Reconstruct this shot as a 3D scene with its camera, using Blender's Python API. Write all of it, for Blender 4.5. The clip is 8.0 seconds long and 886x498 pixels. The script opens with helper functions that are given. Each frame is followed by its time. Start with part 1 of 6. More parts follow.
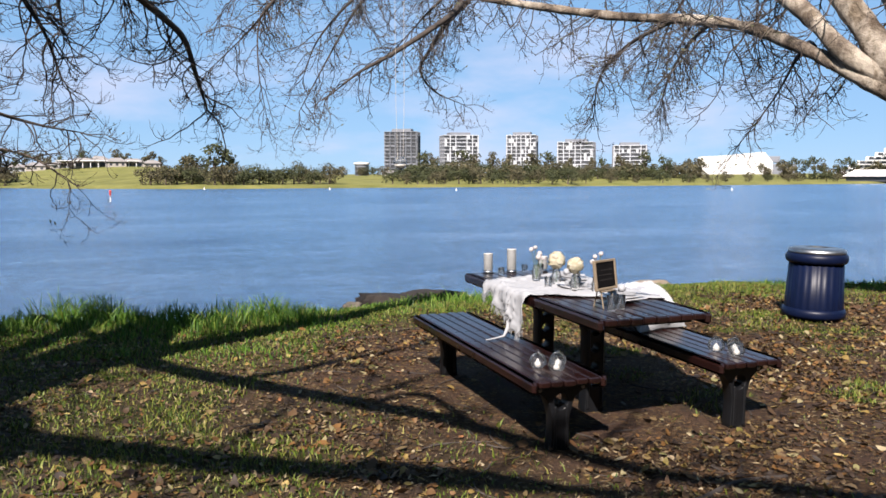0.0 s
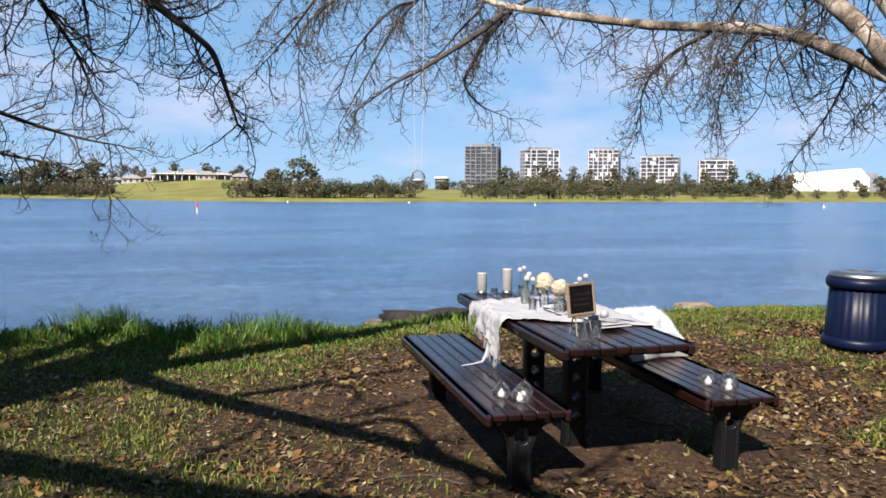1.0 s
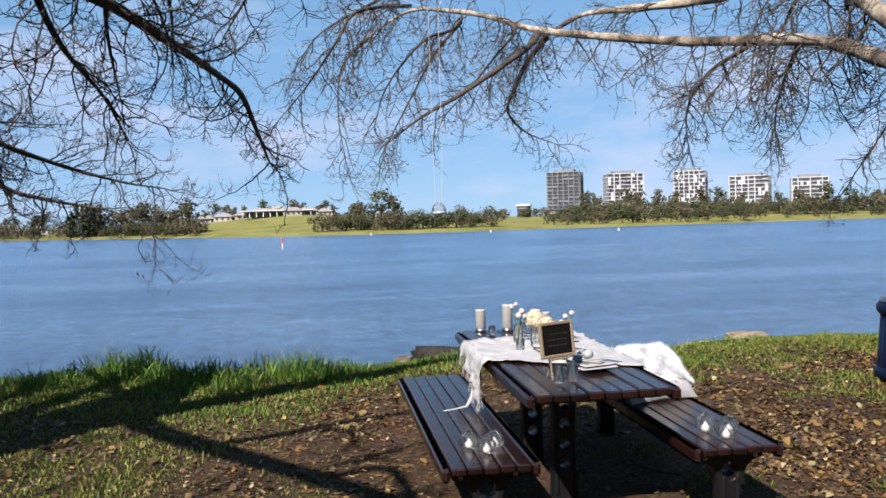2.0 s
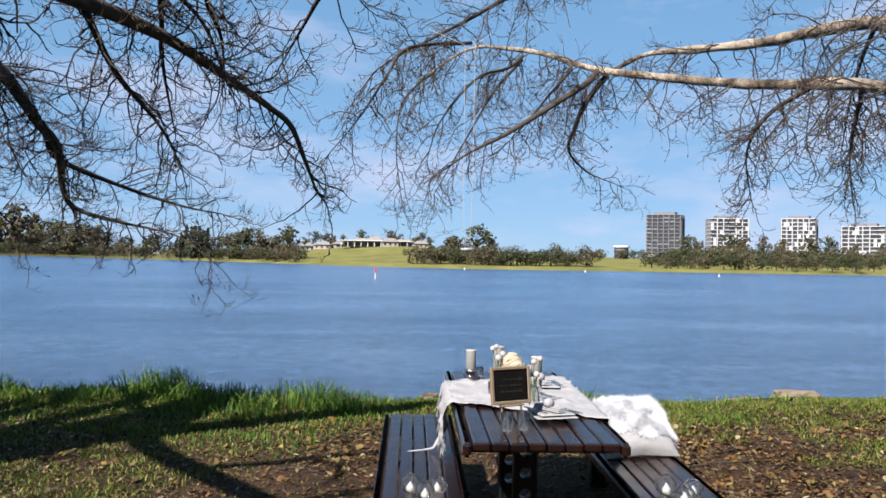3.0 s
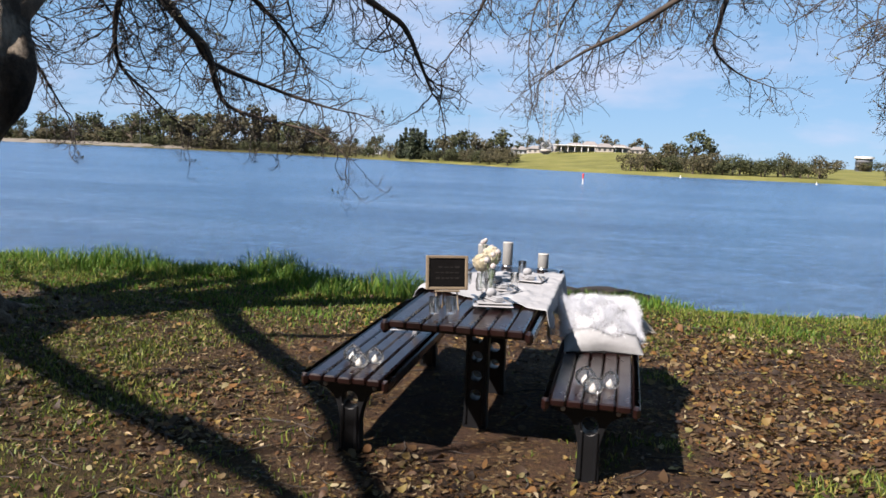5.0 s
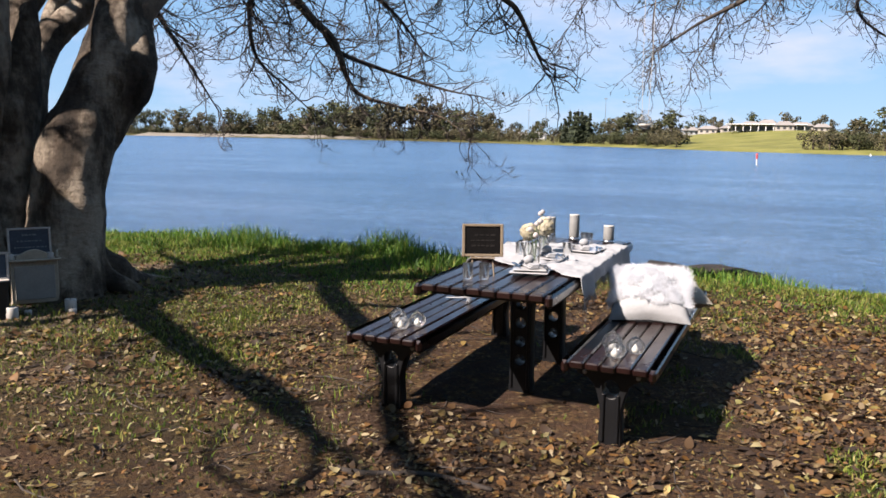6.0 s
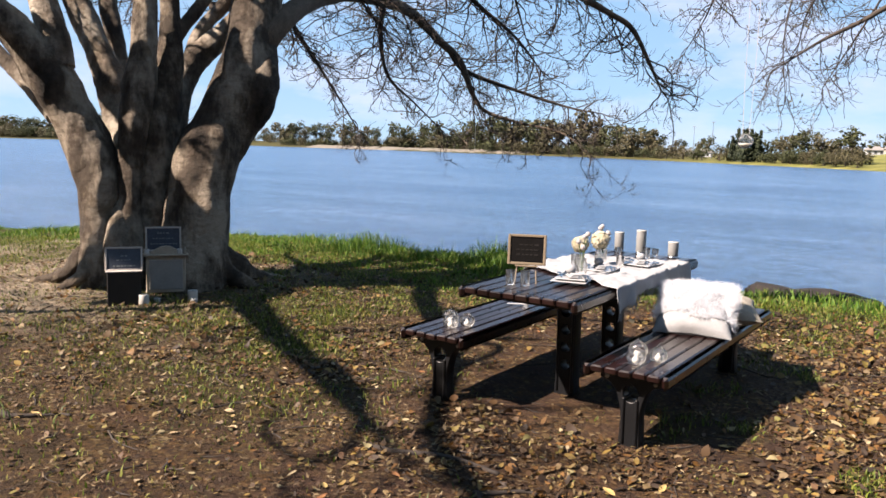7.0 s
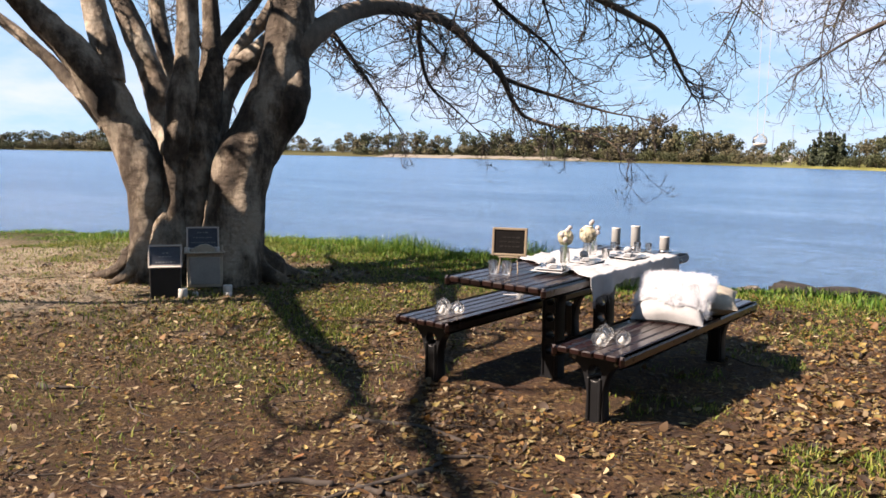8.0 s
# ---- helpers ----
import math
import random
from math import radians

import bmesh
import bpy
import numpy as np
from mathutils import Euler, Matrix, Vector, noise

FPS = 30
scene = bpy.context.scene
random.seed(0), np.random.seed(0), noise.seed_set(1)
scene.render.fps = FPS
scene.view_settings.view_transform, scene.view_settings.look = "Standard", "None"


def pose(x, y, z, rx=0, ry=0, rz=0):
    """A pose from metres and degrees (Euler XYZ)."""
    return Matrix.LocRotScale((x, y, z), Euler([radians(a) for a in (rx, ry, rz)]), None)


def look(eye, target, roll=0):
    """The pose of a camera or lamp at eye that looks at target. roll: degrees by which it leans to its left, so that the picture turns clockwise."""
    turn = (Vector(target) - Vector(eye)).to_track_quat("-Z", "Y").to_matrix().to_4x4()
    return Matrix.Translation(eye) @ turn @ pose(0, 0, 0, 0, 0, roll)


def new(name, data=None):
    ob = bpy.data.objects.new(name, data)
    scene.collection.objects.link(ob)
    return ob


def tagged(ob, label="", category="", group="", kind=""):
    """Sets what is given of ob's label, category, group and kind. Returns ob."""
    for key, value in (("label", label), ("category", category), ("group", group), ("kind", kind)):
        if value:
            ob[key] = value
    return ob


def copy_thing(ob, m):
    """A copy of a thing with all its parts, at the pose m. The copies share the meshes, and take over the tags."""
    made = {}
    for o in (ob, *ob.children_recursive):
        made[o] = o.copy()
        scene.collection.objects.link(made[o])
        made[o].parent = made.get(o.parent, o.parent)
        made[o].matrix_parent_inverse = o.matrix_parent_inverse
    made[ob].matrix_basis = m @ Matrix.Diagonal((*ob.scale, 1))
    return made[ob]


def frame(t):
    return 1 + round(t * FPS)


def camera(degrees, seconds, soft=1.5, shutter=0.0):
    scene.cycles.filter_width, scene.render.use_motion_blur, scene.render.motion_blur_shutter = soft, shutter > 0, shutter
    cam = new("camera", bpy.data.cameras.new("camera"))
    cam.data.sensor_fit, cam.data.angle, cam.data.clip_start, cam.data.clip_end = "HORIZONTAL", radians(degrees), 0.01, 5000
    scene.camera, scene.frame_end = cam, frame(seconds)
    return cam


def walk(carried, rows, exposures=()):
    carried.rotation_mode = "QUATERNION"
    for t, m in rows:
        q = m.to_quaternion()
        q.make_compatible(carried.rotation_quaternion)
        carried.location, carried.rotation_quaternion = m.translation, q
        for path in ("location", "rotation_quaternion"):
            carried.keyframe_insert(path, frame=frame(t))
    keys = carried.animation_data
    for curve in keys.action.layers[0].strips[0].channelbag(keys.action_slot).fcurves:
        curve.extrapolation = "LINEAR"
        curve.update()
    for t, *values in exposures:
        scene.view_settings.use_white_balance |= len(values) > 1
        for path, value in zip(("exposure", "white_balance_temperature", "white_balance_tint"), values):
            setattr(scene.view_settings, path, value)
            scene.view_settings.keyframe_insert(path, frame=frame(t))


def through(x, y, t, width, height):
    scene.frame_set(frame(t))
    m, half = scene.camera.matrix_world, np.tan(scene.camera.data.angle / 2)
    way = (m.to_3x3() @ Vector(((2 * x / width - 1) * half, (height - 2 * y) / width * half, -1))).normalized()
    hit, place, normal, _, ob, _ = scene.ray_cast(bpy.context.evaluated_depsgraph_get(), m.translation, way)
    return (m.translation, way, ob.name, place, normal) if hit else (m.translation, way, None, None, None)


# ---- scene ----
cam = camera(57.1, 8.0, soft=1.6)
PATH = [
    (0, (1.611, 0.222, 1.503), (2.308, 2.088, 1.324), -0.1),
    (0.2, (1.725, 0.27, 1.508), (2.398, 2.15, 1.411), 1.34),
    (0.5, (1.908, 0.324, 1.514), (2.601, 2.198, 1.426), -0.6),
    (0.7, (2.063, 0.313, 1.513), (2.676, 2.215, 1.435), -1.58),
    (1, (2.309, 0.284, 1.51), (2.82, 2.212, 1.366), 0.3),
    (1.2, (2.46, 0.307, 1.512), (2.983, 2.232, 1.36), 1.51),
    (1.5, (2.672, 0.36, 1.518), (3.155, 2.3, 1.441), 0.3),
    (1.7, (2.795, 0.38, 1.526), (3.296, 2.312, 1.405), -1.13),
    (2, (2.975, 0.407, 1.538), (3.285, 2.382, 1.467), -1.7),
    (2.2, (3.132, 0.443, 1.532), (3.355, 2.43, 1.475), -1.0),
    (3.3, (3.85, 0.371, 1.545), (3.869, 2.37, 1.583), 0.0),
    (3.5, (3.992, 0.337, 1.546), (3.927, 2.336, 1.588), -1.6),
    (3.8, (4.23, 0.296, 1.54), (4.038, 2.285, 1.466), 0.74),
    (4, (4.383, 0.271, 1.533), (4.084, 2.243, 1.391), 1.4),
    (4.2, (4.522, 0.247, 1.517), (4.198, 2.216, 1.388), -1.24),
    (4.5, (4.718, 0.221, 1.497), (4.379, 2.188, 1.36), 0.7),
    (4.7, (4.832, 0.246, 1.532), (4.467, 2.2, 1.311), 1.7),
    (5.8, (5.596, 0.233, 1.503), (4.866, 2.082, 1.283), 1.3),
    (6, (5.731, 0.254, 1.483), (4.921, 2.061, 1.207), 0.8),
    (6.2, (5.874, 0.262, 1.483), (5.002, 2.044, 1.229), 0.26),
    (6.5, (6.09, 0.261, 1.49), (5.075, 1.973, 1.294), 1.3),
    (6.8, (6.311, 0.214, 1.5), (5.259, 1.889, 1.203), 1.87),
    (7, (6.45, 0.192, 1.504), (5.307, 1.815, 1.256), 1.6),
    (7.3, (6.626, 0.23, 1.494), (5.477, 1.846, 1.235), 1.63),
    (7.5, (6.746, 0.249, 1.485), (5.641, 1.891, 1.198), 1.6),
    (7.7, (6.885, 0.227, 1.478), (5.685, 1.81, 1.246), 0.12),
    (8, (7.104, 0.169, 1.468), (5.821, 1.686, 1.236), 0.9),
]
LIGHTNESS = [(0.0, 1.87, 6450, 15), (3.5, 1.76, 6400, 14), (4.5, 1.77, 6500, 15), (6.5, 2.15, 6950, 18), (8.0, 2.34, 7450, 20)]
walk(cam, [(t, look(eye, target, roll)) for t, eye, target, roll in PATH], LIGHTNESS)

# ---- sky, sun ----
SUN_WAY = Vector((0.26, 0.38, -0.43)).normalized()
world = bpy.data.worlds.new("sky")
scene.world = world
world.use_nodes = True
wn = world.node_tree
wn.nodes.clear()
w_out = wn.nodes.new("ShaderNodeOutputWorld")
w_bg = wn.nodes.new("ShaderNodeBackground")
w_sky = wn.nodes.new("ShaderNodeTexSky")
w_sky.sky_type = "NISHITA"
w_sky.sun_disc = False
w_sky.sun_elevation = math.asin(-SUN_WAY.z)
w_sky.sun_rotation = math.atan2(-SUN_WAY.x, -SUN_WAY.y)
w_sky.air_density, w_sky.dust_density, w_sky.ozone_density = 0.7, 0.0, 4.5
w_bg.inputs["Strength"].default_value = 0.0315
# thin wisps of cloud
w_tc = wn.nodes.new("ShaderNodeTexCoord")
w_map = wn.nodes.new("ShaderNodeMapping")
w_map.inputs["Scale"].default_value = (2.2, 2.2, 7.0)
w_noise = wn.nodes.new("ShaderNodeTexNoise")
w_noise.inputs["Scale"].default_value = 1.7
w_noise.inputs["Detail"].default_value = 7.0
w_noise.inputs["Roughness"].default_value = 0.58
w_ramp = wn.nodes.new("ShaderNodeValToRGB")
w_ramp.color_ramp.elements[0].position = 0.47
w_ramp.color_ramp.elements[1].position = 0.80
w_mix = wn.nodes.new("ShaderNodeMix")
w_mix.data_type = "RGBA"
w_mix.inputs[7].default_value = (6.4, 7.0, 8.8, 1)
wn.links.new(w_tc.outputs["Generated"], w_map.inputs["Vector"])
wn.links.new(w_map.outputs[0], w_noise.inputs["Vector"])
wn.links.new(w_noise.outputs["Fac"], w_ramp.inputs[0])
wn.links.new(w_ramp.outputs[0], w_mix.inputs[0])
# a thin high veil evens the blue out
w_veil = wn.nodes.new("ShaderNodeMix")
w_veil.data_type = "RGBA"
w_veil.inputs[0].default_value = 0.66
w_veil.inputs[7].default_value = (2.1, 4.75, 7.7, 1)
wn.links.new(w_sky.outputs[0], w_veil.inputs[6])
# pale haze that thickens towards the horizon
w_sep = wn.nodes.new("ShaderNodeSeparateXYZ")
w_low = wn.nodes.new("ShaderNodeMapRange")
w_low.interpolation_type = "SMOOTHSTEP"
w_low.inputs["From Min"].default_value, w_low.inputs["From Max"].default_value = 0.0, 0.42
w_low.inputs["To Min"].default_value, w_low.inputs["To Max"].default_value = 0.30, 0.0
w_haze = wn.nodes.new("ShaderNodeMix")
w_haze.data_type = "RGBA"
w_haze.inputs[7].default_value = (4.1, 6.0, 8.4, 1)
wn.links.new(w_tc.outputs["Generated"], w_sep.inputs[0])
wn.links.new(w_sep.outputs["Z"], w_low.inputs["Value"])
wn.links.new(w_low.outputs[0], w_haze.inputs[0])
wn.links.new(w_veil.outputs[2], w_haze.inputs[6])
wn.links.new(w_haze.outputs[2], w_mix.inputs[6])
wn.links.new(w_mix.outputs[2], w_bg.inputs["Color"])
wn.links.new(w_bg.outputs[0], w_out.inputs["Surface"])

sun_data = bpy.data.lights.new("sun", "SUN")
sun_data.energy, sun_data.angle, sun_data.color = 5.0, radians(0.55), (1.0, 0.915, 0.81)
sun = new("sun", sun_data)
sun.matrix_world = Matrix.Translation((0, 0, 60)) @ SUN_WAY.to_track_quat("-Z", "Y").to_matrix().to_4x4()


# ---- materials ----
def ramp(nt, stops, fac):
    r = nt.nodes.new("ShaderNodeValToRGB")
    e = r.color_ramp.elements
    while len(e) < len(stops):
        e.new(0.5)
    for el, (p, c) in zip(e, stops):
        el.position, el.color = p, (*c, 1)
    nt.links.new(fac, r.inputs[0])
    return r.outputs[0]


def noise_of(nt, scale, detail=4.0, rough=0.55, stretch=None, space="Object"):
    tc = nt.nodes.new("ShaderNodeTexCoord")
    n = nt.nodes.new("ShaderNodeTexNoise")
    n.inputs["Scale"].default_value, n.inputs["Detail"].default_value, n.inputs["Roughness"].default_value = scale, detail, rough
    if stretch:
        m = nt.nodes.new("ShaderNodeMapping")
        m.inputs["Scale"].default_value = stretch
        nt.links.new(tc.outputs[space], m.inputs["Vector"])
        nt.links.new(m.outputs[0], n.inputs["Vector"])
    else:
        nt.links.new(tc.outputs[space], n.inputs["Vector"])
    return n.outputs["Fac"]


def mixed(nt, fac, a, b, mode="MIX"):
    m = nt.nodes.new("ShaderNodeMix")
    m.data_type, m.blend_type = "RGBA", mode
    for sock, v in ((m.inputs[0], fac), (m.inputs[6], a), (m.inputs[7], b)):
        if isinstance(v, (int, float)):
            sock.default_value = v
        elif isinstance(v, tuple):
            sock.default_value = (*v, 1)
        else:
            nt.links.new(v, sock)
    return m.outputs[2]


def surface(name, rough=0.6, metal=0.0, spec=0.5):
    mat = bpy.data.materials.new(name)
    mat.use_nodes = True
    nt = mat.node_tree
    bsdf = nt.nodes["Principled BSDF"]
    bsdf.inputs["Roughness"].default_value = rough
    bsdf.inputs["Metallic"].default_value = metal
    bsdf.inputs["Specular IOR Level"].default_value = spec
    return mat, nt, bsdf


def bump(nt, bsdf, height, strength=0.3, distance=0.01):
    b = nt.nodes.new("ShaderNodeBump")
    b.inputs["Strength"].default_value, b.inputs["Distance"].default_value = strength, distance
    nt.links.new(height, b.inputs["Height"])
    nt.links.new(b.outputs[0], bsdf.inputs["Normal"])


def plain(name, col, rough=0.6, metal=0.0, var=0.25, scale=12.0, spec=0.5, bumped=0.15, stretch=None, dist=0.004):
    """A surface whose colour wanders a little at two scales, with fine relief."""
    mat, nt, bsdf = surface(name, rough, metal, spec)
    dark = tuple(c * (1 - var) for c in col)
    light = tuple(min(1, c * (1 + var * 0.6)) for c in col)
    a = ramp(nt, [(0.3, dark), (0.7, light)], noise_of(nt, scale, 6, 0.6, stretch))
    b = mixed(nt, 0.35, a, ramp(nt, [(0.35, dark), (0.65, light)], noise_of(nt, scale * 6, 3, 0.6, stretch)))
    nt.links.new(b, bsdf.inputs["Base Color"])
    if bumped:
        bump(nt, bsdf, noise_of(nt, scale * 5, 5, 0.65, stretch), bumped, dist)
    return mat


def island(name, stops, rough=0.7, spec=0.3, sheen=0.0, through=0.0):
    """Loose pieces in one mesh, each of its own shade."""
    mat, nt, bsdf = surface(name, rough, 0, spec)
    g = nt.nodes.new("ShaderNodeNewGeometry")
    c = ramp(nt, stops, g.outputs["Random Per Island"])
    nt.links.new(c, bsdf.inputs["Base Color"])
    if through:
        tr = nt.nodes.new("ShaderNodeBsdfTranslucent")
        nt.links.new(c, tr.inputs["Color"])
        ms = nt.nodes.new("ShaderNodeMixShader")
        ms.inputs[0].default_value = through
        nt.links.new(bsdf.outputs[0], ms.inputs[1])
        nt.links.new(tr.outputs[0], ms.inputs[2])
        nt.links.new(ms.outputs[0], nt.nodes["Material Output"].inputs["Surface"])
    return mat


def stained_wood(name, lo, hi, rough=0.32):
    mat, nt, bsdf = surface(name, rough, 0, 0.25)
    oi = nt.nodes.new("ShaderNodeObjectInfo")
    grain = noise_of(nt, 9, 7, 0.65, (9, 0.7, 9))
    base = ramp(nt, [(0.28, lo), (0.72, hi)], grain)
    shade = ramp(nt, [(0.0, (0.62, 0.6, 0.6)), (1.0, (1.08, 1.05, 1.03))], oi.outputs["Random"])
    worn = ramp(nt, [(0.52, (1, 1, 1)), (0.75, (1.35, 1.28, 1.2))], noise_of(nt, 5, 5, 0.6))
    nt.links.new(mixed(nt, 1.0, mixed(nt, 1.0, base, shade, "MULTIPLY"), worn, "MULTIPLY"), bsdf.inputs["Base Color"])
    r = nt.nodes.new("ShaderNodeMapRange")
    r.inputs["To Min"].default_value, r.inputs["To Max"].default_value = rough - 0.08, rough + 0.2
    nt.links.new(noise_of(nt, 7, 4), r.inputs["Value"])
    nt.links.new(r.outputs[0], bsdf.inputs["Roughness"])
    bsdf.inputs["Coat Weight"].default_value = 0.4
    bsdf.inputs["Coat Roughness"].default_value = 0.13
    bump(nt, bsdf, grain, 0.25, 0.003)
    return mat


def glassy(name, tint=(0.95, 0.96, 0.96), rough=0.04):
    """Thin clear glass: see-through, faintly whitened in place of refracted sky, with gloss that grows towards its
    edges.
    """
    mat, nt, bsdf = surface(name, rough)
    clear = nt.nodes.new("ShaderNodeBsdfTransparent")
    clear.inputs["Color"].default_value = (*tint, 1)
    # even white scatter stands in for bright sky refracted by the glass
    whitening = nt.nodes.new("ShaderNodeBsdfTranslucent")
    whitening.inputs["Color"].default_value = (0.85, 0.87, 0.9, 1)
    body = nt.nodes.new("ShaderNodeMixShader")
    body.inputs[0].default_value = 0.11
    shine = nt.nodes.new("ShaderNodeBsdfGlossy")
    shine.inputs["Roughness"].default_value = rough
    edge = nt.nodes.new("ShaderNodeFresnel")
    edge.inputs["IOR"].default_value = 1.42
    less = nt.nodes.new("ShaderNodeMath")
    less.operation = "MULTIPLY"
    less.inputs[1].default_value = 0.95
    ms = nt.nodes.new("ShaderNodeMixShader")
    nt.links.new(clear.outputs[0], body.inputs[1])
    nt.links.new(whitening.outputs[0], body.inputs[2])
    nt.links.new(edge.outputs[0], less.inputs[0])
    nt.links.new(less.outputs[0], ms.inputs[0])
    nt.links.new(body.outputs[0], ms.inputs[1])
    nt.links.new(shine.outputs[0], ms.inputs[2])
    nt.links.new(ms.outputs[0], nt.nodes["Material Output"].inputs["Surface"])
    return mat


SLAT = stained_wood("stained_slat", (0.0030, 0.0013, 0.0013), (0.0125, 0.0043, 0.0036), 0.24)
IRON = plain("black_cast_iron", (0.00294, 0.00323, 0.00412), 0.45, 0.0, 0.4, 9, 0.3, 0.2)
BOLT = plain("bolt_steel", (0.265, 0.265, 0.259), 0.35, 1.0, 0.2, 60)
NAVY = plain("navy_paint", (0.00150, 0.00360, 0.0150), 0.42, 0.0, 0.35, 5, 0.14, 0.06)
STEEL = plain("dull_steel", (0.294, 0.3, 0.306), 0.38, 1.0, 0.3, 9, 0.5, 0.15)
CLOTH = plain("white_gauze", (0.190, 0.196, 0.208), 0.9, 0, 0.1, 30, 0.2, 0.5, (1, 1, 1), 0.003)
CUSHION = plain("cream_linen", (0.198, 0.203, 0.211), 0.92, 0, 0.12, 40, 0.15, 0.5)
BEIGE = plain("beige_linen", (0.223, 0.2, 0.165), 0.92, 0, 0.15, 40, 0.15, 0.4)
FUR = island("white_fur", [(0.0, (0.58, 0.595, 0.63)), (1.0, (0.68, 0.695, 0.73))], 0.9, 0.1, through=0.5)
WAX = plain("candle_wax", (0.276, 0.268, 0.253), 0.5, 0, 0.08, 20, 0.4, 0.1)
FROST = plain("frosted_candle", (0.145, 0.148, 0.148), 0.45, 0, 0.25, 25, 0.4, 0.2)
GLASS = glassy("clear_glass")
CHINA = plain("white_china", (0.241, 0.241, 0.247), 0.15, 0, 0.05, 10, 0.5, 0)
SILVER = plain("cutlery_steel", (0.353, 0.353, 0.365), 0.22, 1.0, 0.1, 40)
SLATE = plain("chalkboard_slate", (0.00323, 0.00294, 0.00306), 0.75, 0, 0.5, 9, 0.06, 0.1)
SLATE_BLUE = plain("chalkboard_slate_blue", (0.0176, 0.0247, 0.0382), 0.5, 0, 0.5, 9, 0.4, 0.1)
CHALK = plain("chalk", (0.118, 0.129, 0.135), 0.95, 0, 0.4, 60, 0.1, 0.2)
CHALK_DIM = plain("rubbed_chalk", (0.011, 0.010, 0.010), 0.95, 0, 0.5, 60, 0.1, 0.2)
OAK = plain("weathered_oak", (0.118, 0.0911, 0.0617), 0.55, 0, 0.3, 14, 0.4, 0.2, (1, 1, 8))
WHITEWASH = plain("whitewashed_wood", (0.27, 0.247, 0.226), 0.7, 0, 0.3, 18, 0.3, 0.3, (1, 1, 6))
CREAMWOOD = plain("antique_cream_wood", (0.247, 0.212, 0.165), 0.6, 0, 0.3, 12, 0.3, 0.25)
GREYPANEL = plain("grey_panel", (0.176, 0.171, 0.159), 0.6, 0, 0.2, 9, 0.3, 0.15)
BLACKWOOD = plain("black_painted_wood", (0.00588, 0.00588, 0.00647), 0.5, 0, 0.4, 10, 0.4, 0.15)
PETAL = island("petal", [(0.0, (0.31, 0.278, 0.19)), (0.5, (0.352, 0.319, 0.235)), (1.0, (0.383, 0.359, 0.3))], 0.8, 0.2, through=0.3)
PINK = island("pink_petal", [(0.0, (0.31, 0.233, 0.235)), (0.3, (0.342, 0.309, 0.305)), (1.0, (0.373, 0.364, 0.365))], 0.8, 0.2, through=0.3)
STALK = plain("green_stalk", (0.0353, 0.0588, 0.0206), 0.6, 0, 0.3, 20)
ROPE = plain("thin_cord", (0.265, 0.253, 0.235), 0.9, 0, 0.2, 80)
ROCK = plain("grey_rock", (0.0185, 0.0155, 0.0139), 0.9, 0, 0.5, 3.0, 0.2, 0.9, None, 0.05)
PALEROCK = plain("pale_limestone", (0.153, 0.126, 0.0941), 0.9, 0, 0.4, 4.0, 0.2, 0.9, None, 0.04)
TWIGGY = plain("dark_twig_bark", (0.0302, 0.0244, 0.021), 0.85, 0, 0.4, 6, 0.2, 0.3)
LIMBARK = plain("grey_limb_bark", (0.0882, 0.0676, 0.05), 0.85, 0, 0.5, 7, 0.2, 0.6, None, 0.02)
TWIGGY_PALE = plain("grey_twig_bark", (0.0386, 0.0319, 0.0277), 0.85, 0, 0.4, 6, 0.2, 0.3)
BUD = island("dry_leaf_bud", [(0.0, (0.0294, 0.0353, 0.0118)), (0.6, (0.0412, 0.0294, 0.0176)), (1.0, (0.0588, 0.0706, 0.0176))], 0.7, 0.3)
LEAF = island("fallen_leaf_blade", [(0.0, (0.012, 0.007, 0.004)), (0.22, (0.028, 0.015, 0.007)), (0.40, (0.056, 0.030, 0.011)), (0.54, (0.110, 0.052, 0.012)), (0.66, (0.044, 0.020, 0.007)), (0.80, (0.090, 0.062, 0.028)), (0.91, (0.150, 0.098, 0.024)), (0.95, (0.082, 0.076, 0.018)), (1.0, (0.250, 0.200, 0.125))], 0.65, 0.35, through=0.25)
STRAW = island("dry_straw", [(0.0, (0.0188, 0.01, 0.00529)), (0.35, (0.0559, 0.0359, 0.0176)), (0.7, (0.108, 0.077, 0.04)), (1.0, (0.148, 0.115, 0.0664))], 0.75, 0.25)
GRASS = island("grass_blade", [(0.0, (0.0147, 0.0459, 0.00412)), (0.4, (0.0382, 0.0958, 0.00764)), (0.75, (0.0729, 0.141, 0.0129)), (0.93, (0.129, 0.173, 0.0235)), (1.0, (0.176, 0.173, 0.0476))], 0.6, 0.3, through=0.35)


LAWN = island("lawn_blade", [(0.0, (0.0150, 0.0300, 0.00360)), (0.35, (0.0520, 0.0840, 0.0078)), (0.7, (0.105, 0.130, 0.0170)), (1.0, (0.181, 0.158, 0.0470))], 0.6, 0.3, through=0.3)


